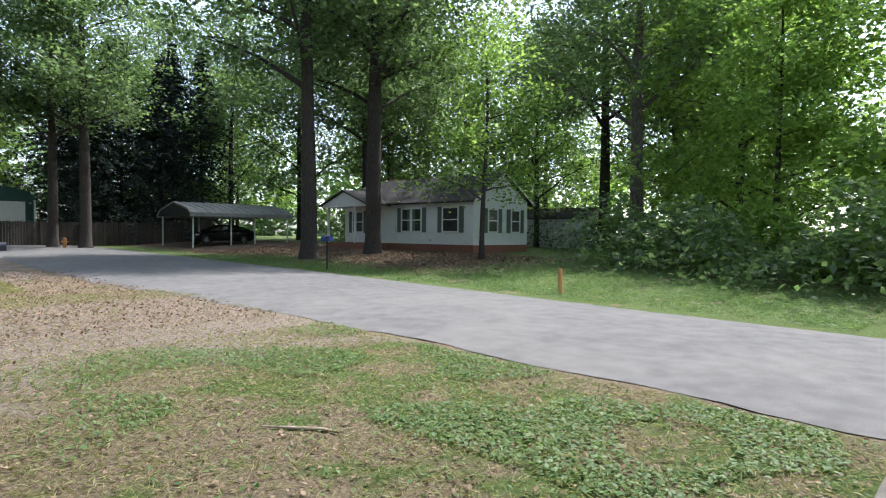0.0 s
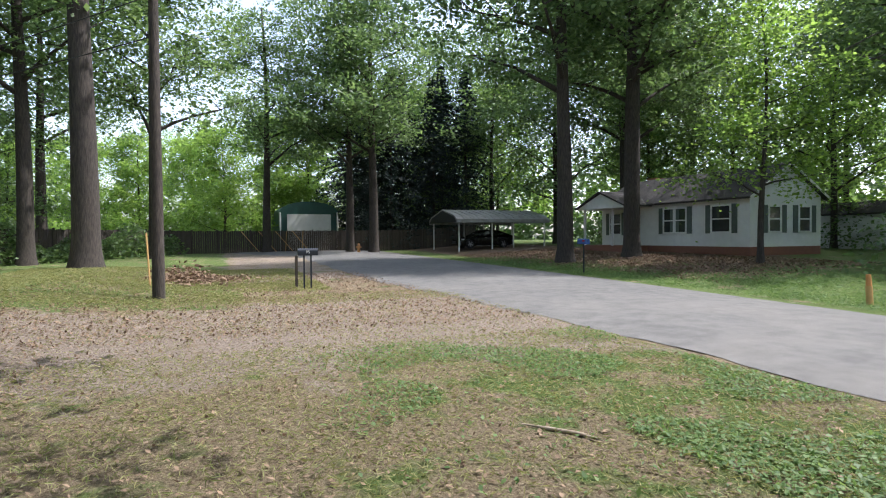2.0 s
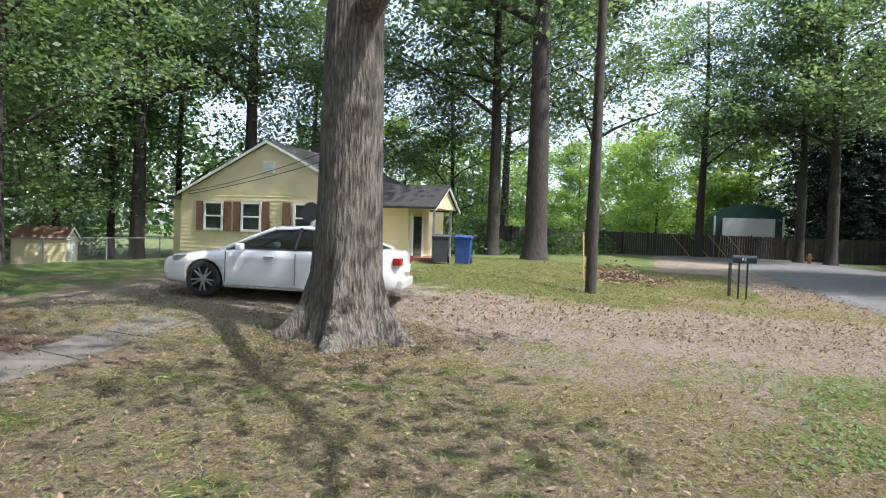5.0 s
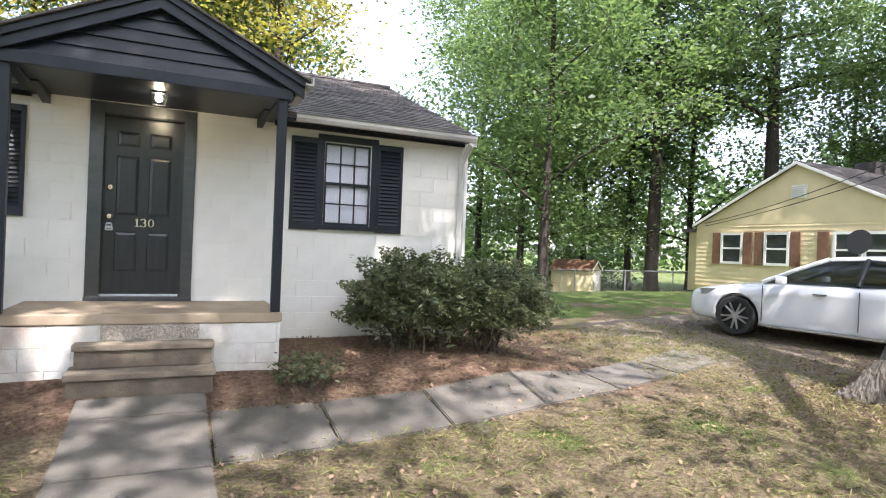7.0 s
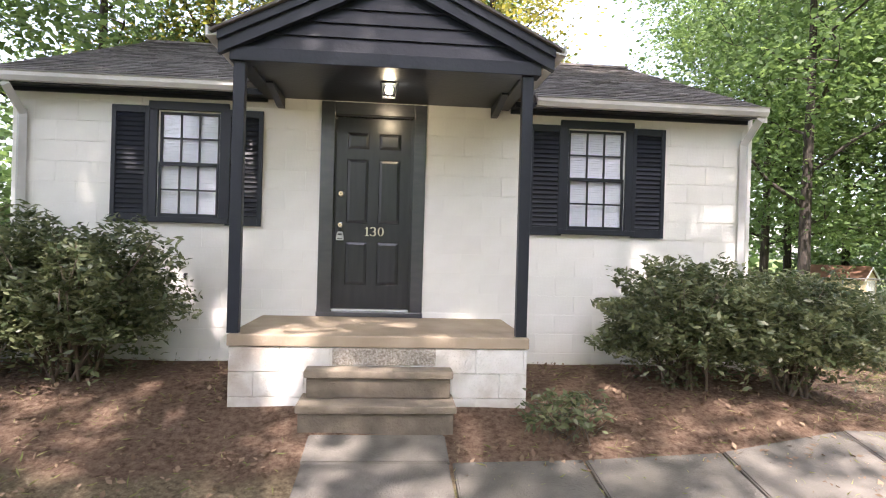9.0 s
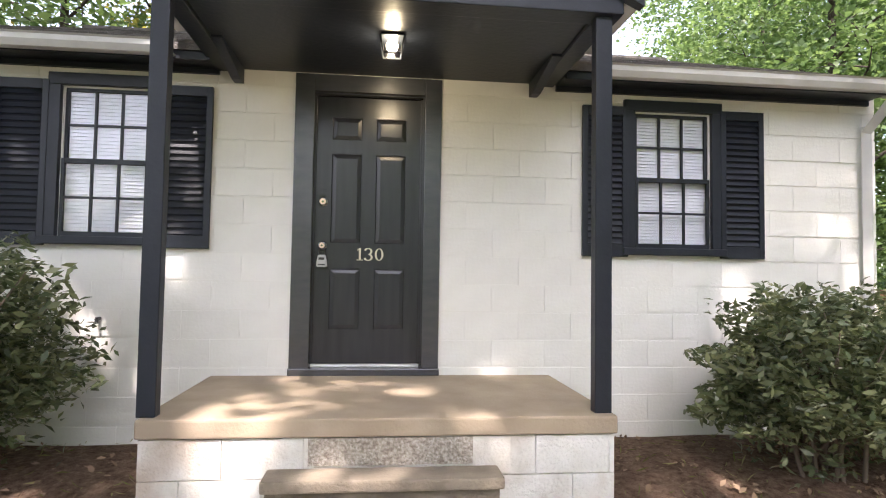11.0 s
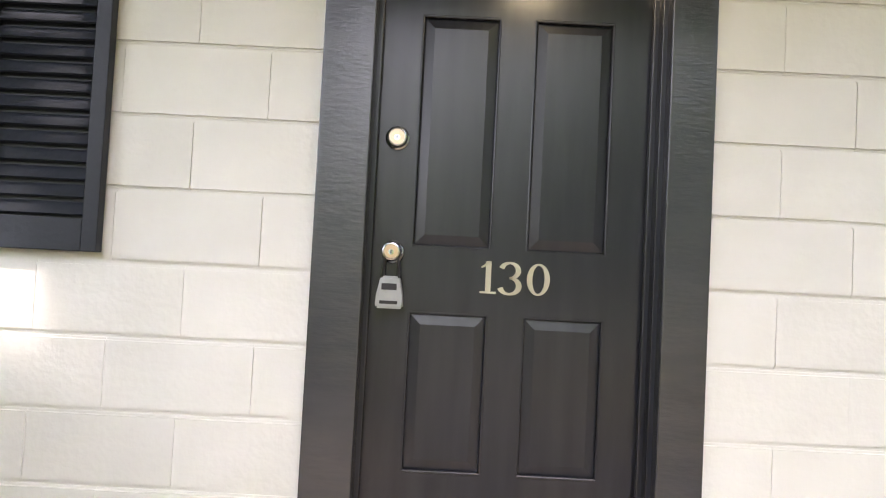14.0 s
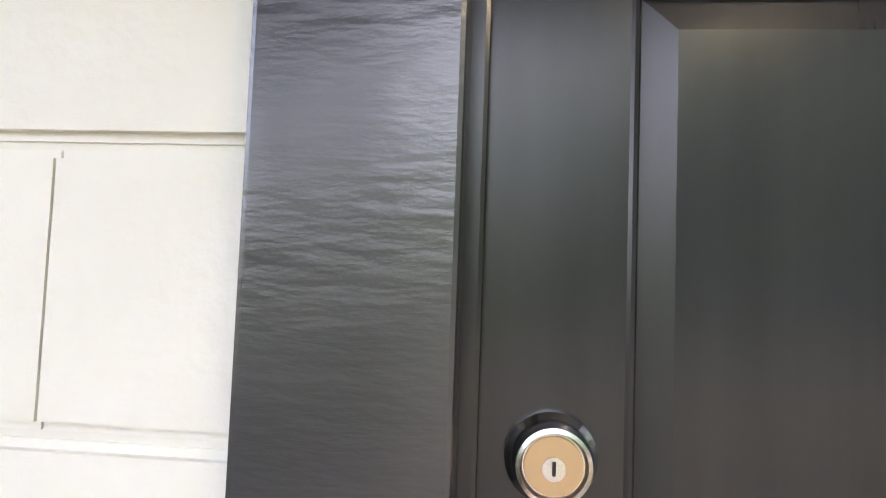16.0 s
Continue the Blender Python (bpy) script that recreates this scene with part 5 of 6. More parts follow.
# its side porch
bpart("entry_wall", (YX + 1.2, YX + 3.4, 0.1, 1.43, YG - 0.3, 2.62), YELLOW, yellow)
bpart("entry_door", (YX + 1.5, YX + 2.4, 0.02, 0.095, YG + 0.15, 2.3), DARKPANE, yellow)
for x in (YX + 1.38, YX + 2.41):
    bpart("door_casing", (x, x + 0.11, 0.0, 0.095, YG + 0.15, 2.42), WHITEPL, yellow)
bpart("porch_deck", (YX + 1.3, YX + 3.4, -0.95, 0.09, YG - 0.4, YG + 0.15), BRICKM, yellow)
bpart("porch_step", (YX + 0.9, YX + 1.29, -0.75, -0.05, YG - 0.4, YG + 0.0), BRICKM, yellow, 0.01)
for x in (YX + 1.4, YX + 3.3):
    bpart("porch_post", (x - 0.045, x + 0.045, -0.9, -0.81, YG + 0.15, 2.62), GREYM, yellow)
m0 = YX + 2.25
bm = bmesh.new()
prism(bm, [(m0 - 1.3, 2.62), (m0 + 1.3, 2.62), (m0, 3.42)], "y", -1.0, 1.9)
part("porch_gable", bm, YELLOW, yellow)
for s in (-1, 1):
    bm = bmesh.new()
    prism(bm, [(m0, 3.56), (m0 + s * 1.5, 2.64), (m0 + s * 1.5, 2.56), (m0, 3.47)], "y", -1.15, 2.2)
    part("porch_roof", bm, DARKROOF, yellow)
    bm = bmesh.new()
    prism(bm, [(m0, 3.53), (m0 + s * 1.48, 2.62), (m0 + s * 1.48, 2.5), (m0, 3.41)], "y", -1.14, -1.08)
    part("bargeboard", bm, WHITEPL, yellow)
bpart("chimney", (YX + 3.6, YX + 4.2, 5.2, 5.9, 4.6, 5.3), DARKROOF, yellow)


def wheelie_bin(x, y, rz, material, label):
    b = thing("wheelie_bin", label, "bin", "bins beside the yellow house")
    bm = bmesh.new()
    ring_solid(bm, [[(sx * w, sy * d, z) for sx, sy in ((-1, -1), (1, -1), (1, 1), (-1, 1))] for w, d, z in ((0.24, 0.26, 0.05), (0.29, 0.34, 0.9), (0.31, 0.36, 0.9), (0.31, 0.36, 0.96))])
    bmesh.ops.bevel(bm, geom=list(bm.edges), offset=0.015, segments=2, affect="EDGES")
    part("body", bm, material, b)
    bm = bmesh.new()
    ring_solid(bm, [[(sx * w, sy * d + o, z) for sx, sy in ((-1, -1), (1, -1), (1, 1), (-1, 1))] for w, d, o, z in ((0.32, 0.38, 0, 0.965), (0.32, 0.38, 0, 0.99), (0.26, 0.3, 0.03, 1.06))])
    bmesh.ops.bevel(bm, geom=list(bm.edges), offset=0.01, segments=1, affect="EDGES")
    part("lid", bm, material, b)
    for s in (-1, 1):
        bm = bmesh.new()
        cyl(bm, (s * 0.24, 0.3, 0.13), (s * 0.3, 0.3, 0.13), 0.13, n=20)
        part("wheel", bm, DARK, b)
    bm = bmesh.new()
    cyl(bm, (-0.26, 0.41, 0.95), (0.26, 0.41, 0.95), 0.018, n=8)
    part("handle", bm, material, b)
    b.matrix_world = pose(x, y, ground_z(x, y), 0, 0, rz)


wheelie_bin(20.15, -1.32, -75, BINGREY, "dark grey wheelie bin beside the yellow house porch")
wheelie_bin(20.3, -2.12, -80, BINBLUE, "blue recycling wheelie bin on the grass")

SG = ground_z(19.5, 17)
shed = gable_house("garden_shed", "small pale yellow garden shed with double doors", 18.55, 20.35, 16.3, 18.9, SG, SG + 1.45, SG + 2.0, YELLOW, WOODBR, "y", 0.12, lap=0.18)
for xa in (18.95, 19.47):
    bpart("door", (xa, xa + 0.48, 16.22, 16.275, SG + 0.03, SG + 1.4), WHITEPL, shed)
shed.matrix_world = Matrix.Translation((19.4, 17.6, 0)) @ Matrix.Rotation(radians(32), 4, "Z") @ Matrix.Translation((0, 0, SG)) @ Matrix.Scale(0.82, 4) @ Matrix.Translation((-19.4, -17.6, -SG))


def wire_fence(xa, ya, xb, yb, h=1.25):
    """Chain-link: posts, a top rail and crossing wires."""
    f = thing("chain_link_fence", "grey chain link fence behind the yellow house", "fence")
    ln = math.hypot(xb - xa, yb - ya)
    d = Vector((xb - xa, yb - ya, 0)) / ln
    n = int(ln / 2.5)
    for i in range(n + 1):
        p = Vector((xa, ya, 0)) + d * (ln * i / n)
        p.z = ground_z(p.x, p.y)
        bm = bmesh.new()
        cyl(bm, p - Vector((0, 0, 0.1)), p + Vector((0, 0, h + 0.05)), 0.03, n=8)
        part("fence_post", bm, GREYM, f)
        if i:
            bm = bmesh.new()
            cyl(bm, q + Vector((0, 0, h)), p + Vector((0, 0, h)), 0.02, n=6)
            part("top_rail", bm, GREYM, f)
        q = p
    vs, fs = [], []
    k = int(ln / 0.09)
    for i in range(k):
        for s in (-1, 1):
            a = Vector((xa, ya, 0)) + d * (ln * i / k)
            b = a + d * s * h * 0.7
            a.z, b.z = ground_z(a.x, a.y), ground_z(a.x, a.y) + h
            o = d * 0.003
            m = len(vs)
            vs += [tuple(a - o), tuple(a + o), tuple(b + o), tuple(b - o)]
            fs.append((m, m + 1, m + 2, m + 3))
    w = raw("wire_mesh", vs, fs, GREYM, f)
    w["kind"] = "stuff"


wire_fence(12.0, 15.6, 25.0, 13.5)


def cable(p, q, sag, label):
    c = thing("overhead_cable", label, "cable", "overhead cables")
    p, q = Vector(p), Vector(q)
    pts = [p.lerp(q, t / 14) - Vector((0, 0, sag * 4 * (t / 14) * (1 - t / 14))) for t in range(15)]
    vs, fs = tube(pts, [0.014] * 15, 5)
    raw("wire", [tuple(v) for v in vs], fs, DARK, c, smooth=True)


cable((19.1, 9.2, 3.0), (15.75, -7.05, 7.6), 0.7, "thin black service cable to the yellow house")
cable((19.1, 9.2, 2.9), (15.75, -7.05, 6.6), 0.5, "thin black service cable to the yellow house")


# ---- poles, mailboxes, markers ----
def utility_pole(x, y):
    p = thing("wooden_pole", "bare dark wooden utility pole in the grass", "pole")
    vs, fs = tube([Vector((0.02 * math.sin(k), 0, -0.1 + k * 0.9)) for k in range(11)], [0.15 - 0.005 * k for k in range(11)], 14, 0.02, 2)
    raw("shaft", [tuple(v) for v in vs], fs, BARKDARK, p, smooth=True)
    p.matrix_world = pose(x, y, ground_z(x, y), 0, -0.4, 0)


utility_pole(15.75, -7.05)


def mailbox(x, y, rz, label, body_m, legs=2, z=0.98):
    m = thing("mailbox", label, "mailbox", "roadside mailboxes")
    bm = bmesh.new()
    prism(bm, [(-0.09, 0), (0.09, 0), (0.09, 0.12)] + [(0.09 * math.cos(a), 0.12 + 0.09 * math.sin(a)) for a in [math.pi * k / 8 for k in range(1, 8)]] + [(-0.09, 0.12)], "y", -0.28, 0.28)
    for v in bm.verts:
        v.co.z += z
    part("box", bm, body_m, m)
    bm = bmesh.new()
    prism(bm, [(-0.095, -0.005), (0.095, -0.005), (0.095, 0.12)] + [(0.095 * math.cos(a), 0.12 + 0.095 * math.sin(a)) for a in [math.pi * k / 8 for k in range(1, 8)]] + [(-0.095, 0.12)], "y", -0.3, -0.282)
    for v in bm.verts:
        v.co.z += z
    part("door", bm, body_m, m)
    bpart("flag", (0.092, 0.1, 0.05, 0.2, z + 0.1, z + 0.16), REDLENS, m)
    for k in range(legs):
        yy = (k - (legs - 1) / 2) * 0.2
        bpart("leg", (-0.022, 0.022, yy - 0.022, yy + 0.022, -0.1, z), BLACK, m)
    m.matrix_world = pose(x, y, ground_z(x, y), 0, 0, rz)
    return m


mailbox(17.5, -10.85, 0, "black metal mailbox on two thin posts", BLACK, 2, 1.0)
nb = bpy.data.curves.new("plate_number", "FONT")
nb.body, nb.size, nb.align_x = "95", 0.12, "CENTER"
d = new("plate_number", nb)
nb.materials.append(WHITEPL)
bpart("weathered_post", (17.86, 17.94, -10.62, -10.54, 0.0, 1.2), FENCEW, None, 0.01)
tagged(bpy.data.objects["weathered_post"], "weathered grey wooden post beside the mailbox", "post")
d.matrix_world = pose(17.4, -10.85, 1.06 + ground_z(17.5, -10.85), 90, 0, -90)
d.parent = bpy.data.objects["mailbox"]
d.matrix_parent_inverse = bpy.data.objects["mailbox"].matrix_world.inverted()
mailbox(19.4, -21.7, 90, "blue mailbox on a dark post across the street", BINBLUE, 1, 1.15)

mk = thing("marker_post", "orange and tan utility marker post in the grass", "marker")
bm = bmesh.new()
cyl(bm, (0, 0, -0.05), (0, 0, 0.42), 0.07, n=14)
part("post", bm, TAN, mk)
bm = bmesh.new()
cyl(bm, (0, 0, 0.42), (0, 0, 0.68), 0.062, 0.05, n=14)
part("cap", bm, ORANGE, mk)
mk.matrix_world = pose(8.9, -22.1, ground_z(8.9, -22.1), 0, 3, 0)


def hydrant(x, y):
    h = thing("fire_hydrant", "small orange fire hydrant at the end of the street", "hydrant")
    bm = bmesh.new()
    cyl(bm, (0, 0, 0), (0, 0, 0.08), 0.17, n=14)
    cyl(bm, (0, 0, 0.08), (0, 0, 0.6), 0.12, 0.11, 14)
    part("barrel", bm, ORANGE, h)
    bm = bmesh.new()
    cyl(bm, (0, 0, 0.6), (0, 0, 0.76), 0.14, 0.04, 14)
    part("bonnet", bm, ORANGE, h)
    for s in (-1, 1):
        bm = bmesh.new()
        cyl(bm, (0, s * 0.1, 0.45), (0, s * 0.2, 0.45), 0.055, n=10)
        part("outlet", bm, ORANGE, h)
    h.matrix_world = pose(x, y, ground_z(x, y))


hydrant(44.0, -18.4)


# ---- fence at the end of the street ----
def board_fence(pts, h=1.75):
    f = thing("board_fence", "weathered brown wooden board fence", "fence")
    me = None
    for (xa, ya), (xb, yb) in zip(pts, pts[1:]):
        ln = math.hypot(xb - xa, yb - ya)
        n = int(ln / 0.16)
        ang = math.degrees(math.atan2(yb - ya, xb - xa))
        for i in range(n):
            x, y = xa + (xb - xa) * (i + 0.5) / n, ya + (yb - ya) * (i + 0.5) / n
            if me is None:
                bm = bmesh.new()
                box(bm, -0.072, 0.072, -0.012, 0.012, 0.0, h, bevel=0.003)
                o = part("board", bm, FENCEW, f)
                me = o.data
            else:
                o = new("board", me)
                o.parent = f
            o.matrix_basis = pose(x, y, ground_z(x, y) - 0.03 + 0.02 * math.sin(i * 1.7), 0, 0, ang)
        for i in range(int(ln / 2.4) + 1):
            x, y = xa + (xb - xa) * i * 2.4 / ln, ya + (yb - ya) * i * 2.4 / ln
            o = bpart("fence_post", (-0.05, 0.05, 0.02, 0.12, 0, h + 0.05), FENCEW, f)
            o.matrix_basis = pose(x, y, ground_z(x, y), 0, 0, ang)
    return f


board_fence([(48.5, -30.0), (48.5, -6.5), (36, 2.0)])
for k in range(7):
    pk = thing("leaning_stake", "pale wooden stake leaning on the fence", "stake", "stakes on the fence")
    bm = bmesh.new()
    cyl(bm, (48.3, -11.5 - k * 0.65, ground_z(48, -12)), (48.42, -11.0 - k * 0.65 - (0.6 if k % 2 else -0.9), ground_z(48, -12) + 1.7), 0.025, n=6)
    part("stick", bm, TAN, pk)

# green garage building behind the fence
gar = thing("metal_garage", "dark green metal garage with a white roller door", "garage")
gy, gx, gw = -15.8, 51.5, 5.0
arc = [(gy - gw / 2, 0.3), (gy - gw / 2, 3.9)] + [(gy - gw / 2 * math.cos(a), 3.9 + 0.95 * math.sin(a)) for a in [math.pi * k / 12 for k in range(1, 12)]] + [(gy + gw / 2, 3.9), (gy + gw / 2, 0.3)]
bm = bmesh.new()
prism(bm, arc, "x", gx, gx + 7)
part("shell", bm, GREENM, gar)
bpart("roller_door", (gx - 0.06, gx - 0.004, gy - 1.85, gy + 1.85, 0.5, 3.75), WHITEPL, gar)
for s in (-1, 1):
    bpart("corner_trim", (gx - 0.08, gx - 0.01, gy + s * 2.42 - 0.06, gy + s * 2.42 + 0.06, 0.4, 3.9), WHITEPL, gar)

# carport with a dark car
cp = thing("carport", "open metal carport with a ribbed pale tin roof", "carport")
cx0, cx1, cy0, cy1 = 40.0, 45.4, -32.2, -25.0
cz = ground_z(42, -28)
xm = (cx0 + cx1) / 2
for y in (cy0, (cy0 + cy1) / 2 - 0.9, (cy0 + cy1) / 2 + 0.9, cy1):
    for x in (cx0, cx1):
        bpart("post", (x - 0.04, x + 0.04, y - 0.04, y + 0.04, cz - 0.3, cz + 2.15), WHITEPL, cp)
n = 26
for i in range(n):
    ya = cy0 - 0.3 + (cy1 - cy0 + 0.6) * i / n
    yb = cy0 - 0.3 + (cy1 - cy0 + 0.6) * (i + 1) / n
    up = 0.03 if i % 2 else 0.0
    bm = bmesh.new()
    half = [(cx0 - 0.3, cz + 1.98), (cx0 - 0.28, cz + 2.2 + up), (cx0 + 0.3, cz + 2.5 + up), (xm, cz + 3.0 + up)]
    ring = half + [(2 * xm - a, b) for a, b in half[-2::-1]]
    prism(bm, ring + [(a + (0.03 if a < xm else -0.03), b - 0.05 - up) for a, b in ring[::-1]], "y", ya, yb)
    part("roof_sheet", bm, TINROOF, cp)
for y in (cy0 - 0.3, cy1 + 0.28):
    bm = bmesh.new()
    prism(bm, [(cx0 - 0.2, cz + 2.0), (cx0 + 0.3, cz + 2.4), (xm, cz + 2.93), (cx1 - 0.3, cz + 2.4), (cx1 + 0.2, cz + 2.0)], "y", y - 0.01, y + 0.01)
    part("gable_sheet", bm, DARK, cp)
dark_car = make_car("dark_car", "black car parked under the carport", BLACKCAR, 1)
dark_car.matrix_world = pose(42.2, -27.9, cz, 0, 0, 0)

# ---- the white house across the street ----
WX0, WX1, WY0, WY1 = 20.6, 31.9, -36.4, -31.7
WG = ground_z(26, -32)
WB = WG + 0.35
far_house = gable_house("white_sided_house", "white sided bungalow with dark roof and green shutters", WX0, WX1, WY0, WY1, WB, WB + 2.45, WB + 3.95, WHITEPL, DARKROOF, "x", 0.3, found=BRICKM, lap=0.18)
GREENSH = mat("grey_green_shutter", (0.1, 0.13, 0.11), (0.08, 0.1, 0.09), 0.7, 5)
for a, b in ((21.7, 22.8), (24.6, 25.3), (25.5, 26.2)):
    wall_window(far_house, "y", WY1 + 0.02, a, b, WB + 0.75, WB + 2.0, 1, shutter=GREENSH, sw=0.3)
for a, b in ((-33.6, -32.9), (-35.6, -34.9)):
    wall_window(far_house, "x", WX0 - 0.02, a, b, WB + 0.75, WB + 1.9, -1, shutter=GREENSH, sw=0.3)
PA, PB = 27.6, 31.8
bpart("porch_floor", (PA, PB, WY1 + 0.03, WY1 + 1.6, WG - 0.3, WB), BRICKM, far_house)
for x in (PA + 0.12, PA + 1.3, PB - 0.12):
    bpart("porch_post", (x - 0.06, x + 0.06, WY1 + 1.42, WY1 + 1.54, WB, WB + 2.2), WHITEPL, far_house)
pm = (PA + PB) / 2
bm = bmesh.new()
prism(bm, [(PA - 0.2, WB + 2.2), (PB + 0.2, WB + 2.2), (PB + 0.2, WB + 2.3), (pm, WB + 3.1), (PA - 0.2, WB + 2.3)], "y", WY1 - 0.5, WY1 + 1.75)
part("porch_gable", bm, WHITEPL, far_house)
for s in (-1, 1):
    bm = bmesh.new()
    prism(bm, [(pm, WB + 3.24), (pm + s * 2.45, WB + 2.32), (pm + s * 2.45, WB + 2.24), (pm, WB + 3.14)], "y", WY1 - 2.0, WY1 + 1.9)
    part("porch_roof", bm, DARKROOF, far_house)
wall_window(far_house, "y", WY1 + 0.02, 30.0, 31.0, WB + 0.7, WB + 1.9, 1, shutter=GREENSH)
bpart("front_door", (28.4, 29.3, WY1 + 0.02, WY1 + 0.07, WB, WB + 2.0), DARKPANE, far_house)
bpart("chimney", (30.6, 31.3, -35.5, -34.8, WB + 2.5, WB + 4.3), BRICKM, far_house)
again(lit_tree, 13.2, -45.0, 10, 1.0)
outb = gable_house("pale_outbuilding", "pale outbuilding behind the white bungalow", 22.0, 29.0, -48.5, -45.0, 1.0, 2.9, 3.6, WHITEPL, DARKROOF, "x", 0.2, lap=0.3)


# ---- ground cover near the walk ----
def cover(name, label, n, size, material, where, seed, flat=False, h=0.0, area=(-5, 16, -14.4, 1.5)):
    rng = np.random.default_rng(seed)
    cs = []
    while len(cs) < n:
        x, y = rng.uniform(area[0], area[1]), rng.uniform(area[2], area[3])
        keep = where(x, y)
        if rng.random() < keep and not (-0.5 < x < 0.66 and y > -13.6) and not (PX0 - 0.05 < x < PX1 + 0.05 and y > -1.75) and y < 0 - 0.05 + 9 * (x > 4.2):
            cs.append((x, y, ground_z(x, y) + h * rng.random() + 0.012))
    cs = np.array(cs)
    ob = leaf_mesh(name, cs, size * rng.uniform(0.5, 1.4, n), material, seed=seed, narrow=0.6 if flat else 0.12, up=1.5 if flat else 0.0)
    return tagged(ob, label, "ground cover", kind="stuff")


def lawn(x, y):
    v = 0.55 + 0.45 * noise.noise((x * 0.8, y * 0.8, 3.0))
    if y > -2.7 and x < 6:
        v *= 0.12
    return v * (0.25 if 8.8 < x < 14 else 1.0)


cover("lawn_grass", "sparse dry mown grass", 140000, 0.07, GRASS, lawn, 61, h=0.02)
cover("clover_patch", "patches of low green clover in the lawn", 24000, 0.05, CLOVER, lambda x, y: (0.9 if noise.noise((x * 0.6, y * 0.6, 9.0)) > 0.05 else 0.05) * sm((-y - 9) / 2) * sm((10 - x) / 4), 62, True, 0.02)
cover("fallen_leaves", "scattered dead brown leaves on the ground", 32000, 0.048, DEADLEAF, lambda x, y: 0.35 + 0.05 * (y > -2.8) * (x < 6) + 0.6 * (math.hypot(x - 8, y + 4.2) < 2.5), 63, True, 0.008)


def far_lawn(x, y):
    return (0.35 + 0.65 * sm(noise.noise((x * 0.5, y * 0.5, 5.0)) * 2 + 0.5)) * (0.08 if x < 17 and y < -9 else 1.0)


def verge(x, y):
    return sm((-y - 20.9) / 0.6) * (0.3 + 0.7 * sm(noise.noise((x * 0.6, y * 0.6, 2.0)) * 2 + 0.4)) * (1.0 - 0.9 * sm((-y - 23.5) / 2.0) * sm((x - 12) / 4))


cover("yard_grass", "uneven tufted grass between the pole and the yellow house", 42000, 0.13, GRASS, far_lawn, 64, h=0.04, area=(14.5, 27, -11.5, -1.8))
cover("verge_grass", "uneven grass along the far edge of the street", 42000, 0.13, CLOVER, verge, 65, h=0.04, area=(2, 32, -27.5, -20.9))
cover("leaf_litter", "brown leaf litter under the trees across the street", 24000, 0.11, DEADLEAF, lambda x, y: sm((x - 13) / 4) * sm((-y - 22.4) / 1.5), 66, True, 0.01, area=(12, 36, -31.3, -22.4))
cover("gravel_litter", "dry leaves and twigs on the bare earth", 14000, 0.07, DEADLEAF, lambda x, y: 0.6, 67, True, 0.01, area=(10, 24, -14.2, -4.0))


def brush_pile(x, y):
    rng = np.random.default_rng(91)
    p = rng.normal(size=(2200, 3)) * np.array([0.9, 0.9, 0.16])
    p[:, 2] = np.abs(p[:, 2]) * np.exp(-(p[:, 0] ** 2 + p[:, 1] ** 2)) * 1.6 + ground_z(x, y) + 0.02
    p[:, 0] += x
    p[:, 1] += y
    tagged(leaf_mesh("brush_pile", p, 0.16 * rng.uniform(0.5, 1.4, 2200), DEADLEAF, seed=92, narrow=0.4), "low pile of dry leaves and brush on the grass", "brush pile", kind="stuff")


brush_pile(21.0, -7.3)
undergrowth("hedge_growth", "dark green climbing growth along the fence", [(27, 3.0, 46, -5.5, 1.0)], 11000, LEAF, 19, 0.24, 1.9)
stake = thing("garden_stake", "thin pale wooden stake in the grass", "stake")
bm = bmesh.new()
cyl(bm, (18.6, -6.6, 0.1), (18.7, -6.5, 1.9), 0.025, n=6)
part("stick", bm, TAN, stake)
dish = thing("satellite_dish", "dark round satellite dish beside the yellow house", "satellite dish")
bm = bmesh.new()
cyl(bm, (17.9, 2.75, ground_z(17.9, 2.75) - 0.05), (17.9, 2.75, 2.15), 0.03, n=8)
part("mast", bm, GREYM, dish)
bm = bmesh.new()
bmesh.ops.create_cone(bm, cap_ends=True, segments=24, radius1=0.36, radius2=0.22, depth=0.07, matrix=Matrix.Translation((17.86, 2.75, 2.25)) @ Matrix.Rotation(radians(100), 4, "Y"))
part("reflector", bm, DARK, dish)
root = thing("tree_root", "bare grey brown root half buried in the lawn", "root")
vs, fs = tube([Vector((5.3 - 0.3 * k, -10.55 - 0.16 * k - 0.05 * math.sin(k * 2), ground_z(5, -11) + 0.002)) for k in (2.4, 3.1, 3.8, 4.5)], [0.006, 0.017, 0.017, 0.006], 8, 0.1)
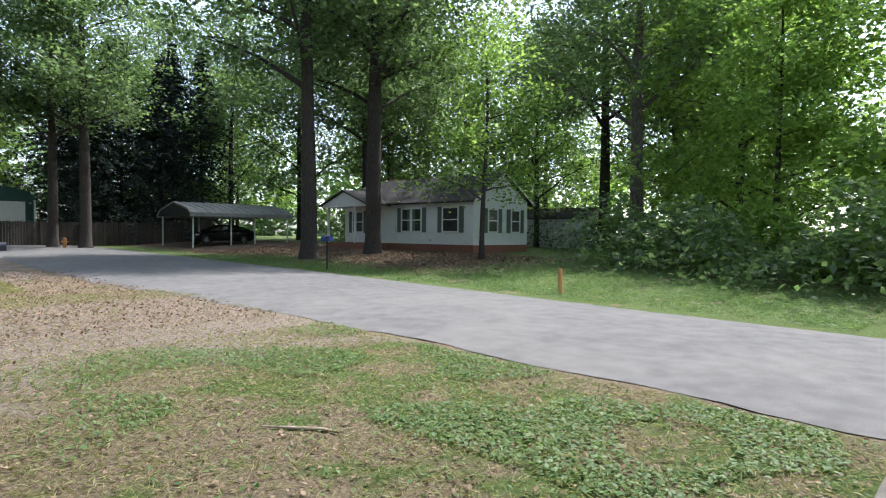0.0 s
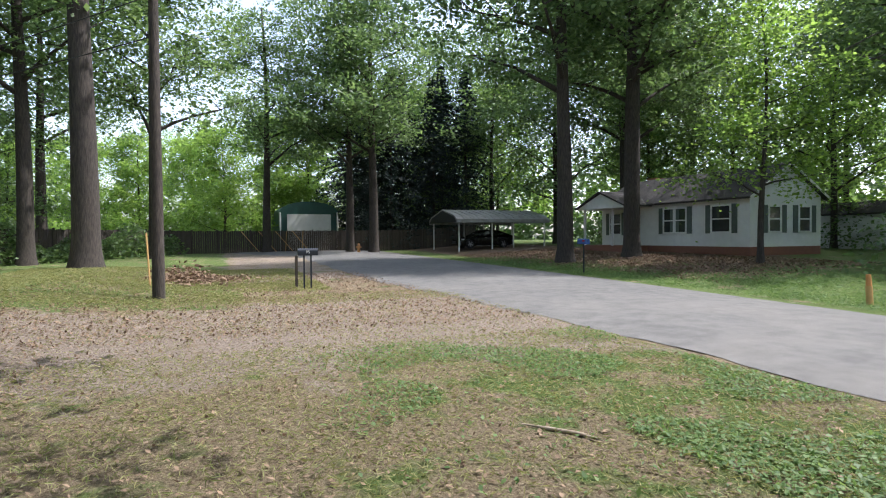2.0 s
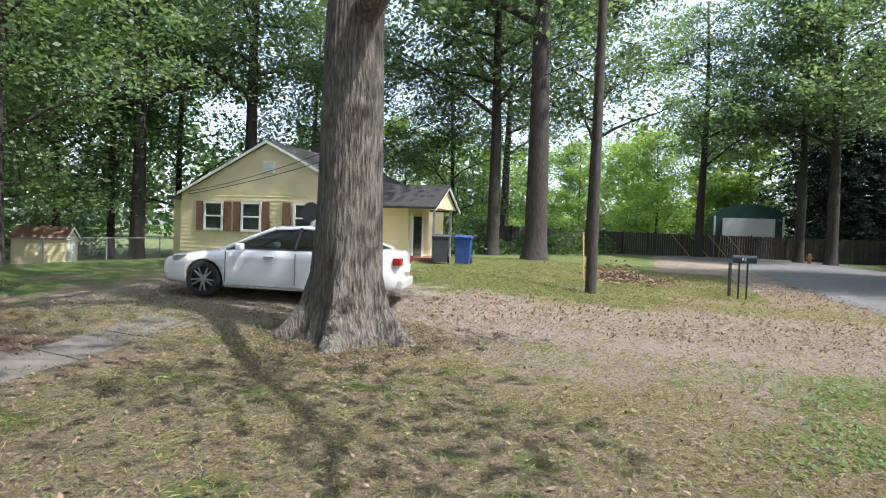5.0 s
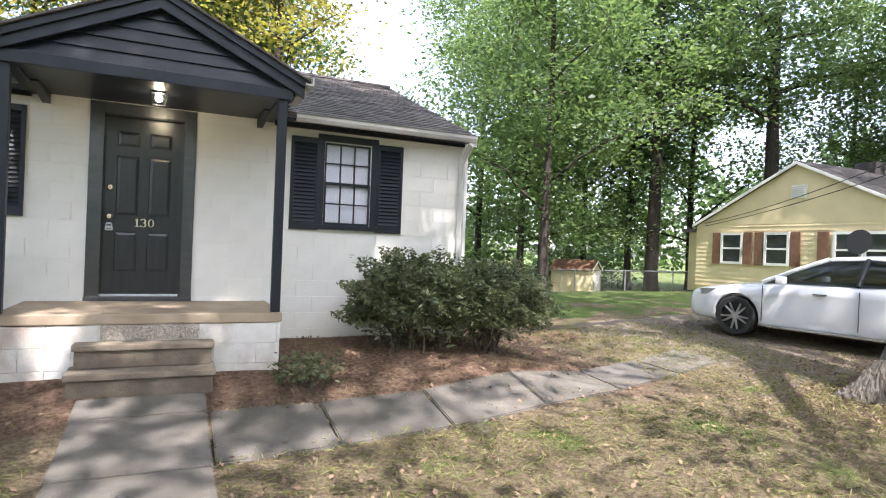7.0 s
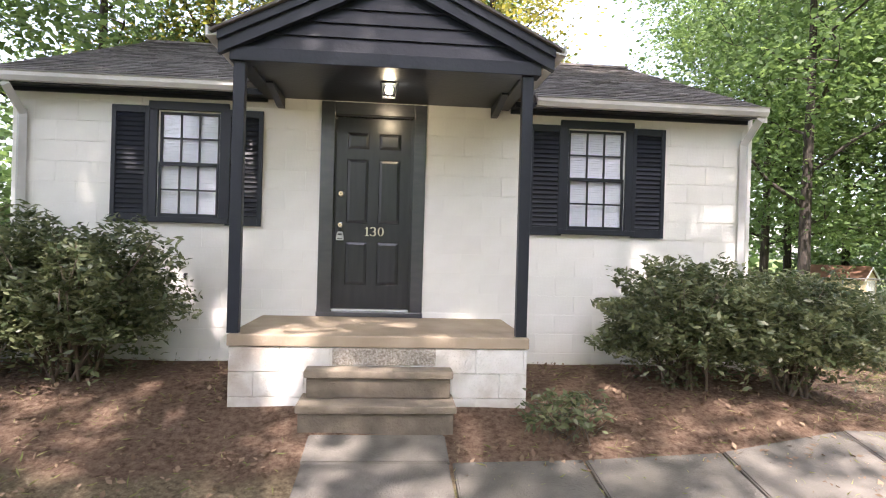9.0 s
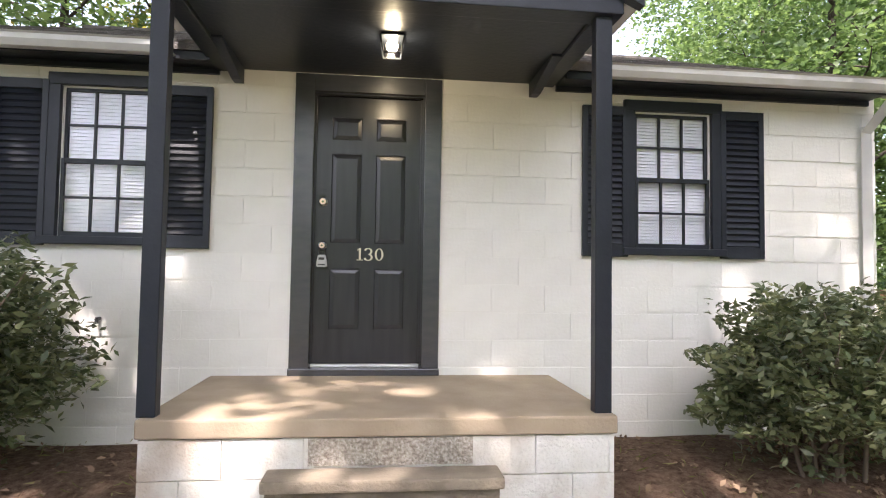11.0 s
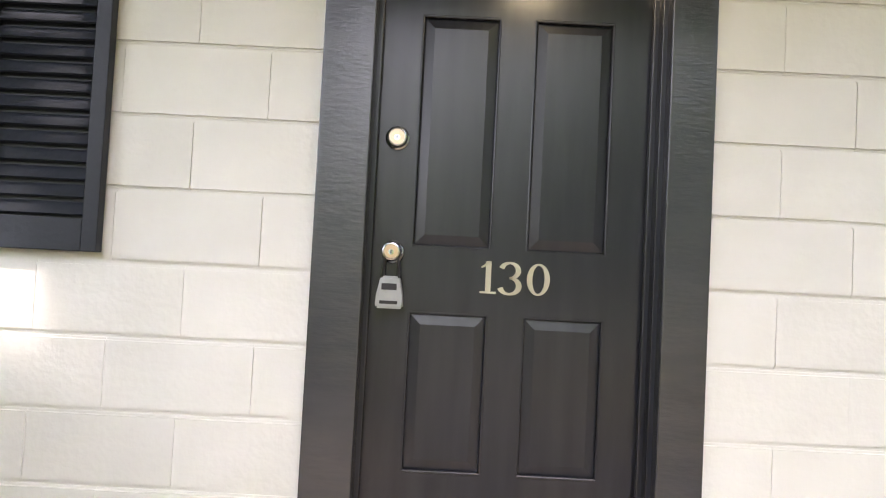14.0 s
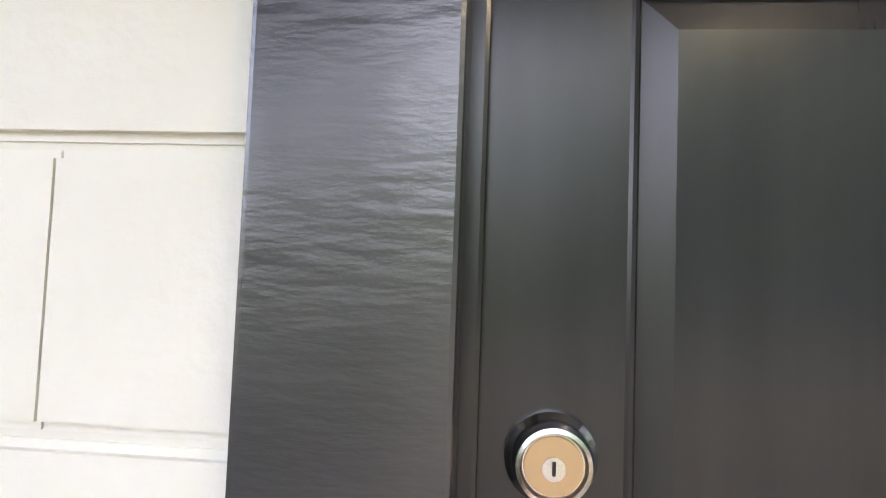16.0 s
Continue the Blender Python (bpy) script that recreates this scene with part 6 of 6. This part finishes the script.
raw("root_stem", [tuple(v) for v in vs], fs, DRYWOOD, root, smooth=True)
bib = thing("hose_tap", "small dark outdoor tap on the wall", "tap")
bm = bmesh.new()
cyl(bm, (-1.86, 0.0, 1.29), (-1.86, -0.05, 1.285), 0.013, n=10)
cyl(bm, (-1.86, -0.045, 1.3), (-1.86, -0.05, 1.255), 0.011, n=10)
part("spout", bm, DARK, bib)

# ---- blocks of the front wall ----
block_cache = {}
joint_rnd = random.Random(12)


def wall_block(x0, x1, z0, z1):
    key = (round(x1 - x0, 3), round(z1 - z0, 3))
    if key not in block_cache:
        bm = bmesh.new()
        box(bm, 0.0007, key[0] - 0.0007, 0.0, 0.1, 0.003, key[1] - 0.003)
        lips = [e for e in bm.edges if all(v.co.y < 0.001 for v in e.verts) and abs(e.verts[0].co.z - e.verts[1].co.z) < 1e-4]
        bmesh.ops.bevel(bm, geom=lips, offset=0.007, segments=2, affect="EDGES")
        o = part("block", bm, WHITE, front)
        block_cache[key] = o.data
    else:
        o = new("block", block_cache[key])
        o.parent = front
    o.location = (x0, joint_rnd.uniform(-0.0012, 0.0012), z0)


for r in range(15):
    z0, z1 = CZ + r * COURSE, CZ + (r + 1) * COURSE
    z1 = min(z1, 3.18)
    joints = [HX0]
    x = HX0 + (0.2032 if r % 2 else 0.4064)
    while x < HX1 - 0.05:
        joints.append(x)
        x += 0.4064
    joints.append(HX1)
    for a, b in zip(joints, joints[1:]):
        spans = [(a, b, z0, z1)]
        for o in OPENINGS:
            nxt = []
            for p, q, u, v in spans:
                if q <= o[0] or p >= o[1] or v <= o[2] or u >= o[3]:
                    nxt.append((p, q, u, v))
                    continue
                if p < o[0]:
                    nxt.append((p, o[0], u, v))
                if q > o[1]:
                    nxt.append((o[1], q, u, v))
                if u < o[2]:
                    nxt.append((max(p, o[0]), min(q, o[1]), u, o[2]))
                if v > o[3]:
                    nxt.append((max(p, o[0]), min(q, o[1]), o[3], v))
            spans = nxt
        for p, q, u, v in spans:
            if q - p > 0.015 and v - u > 0.015:
                wall_block(p, q, u, v)
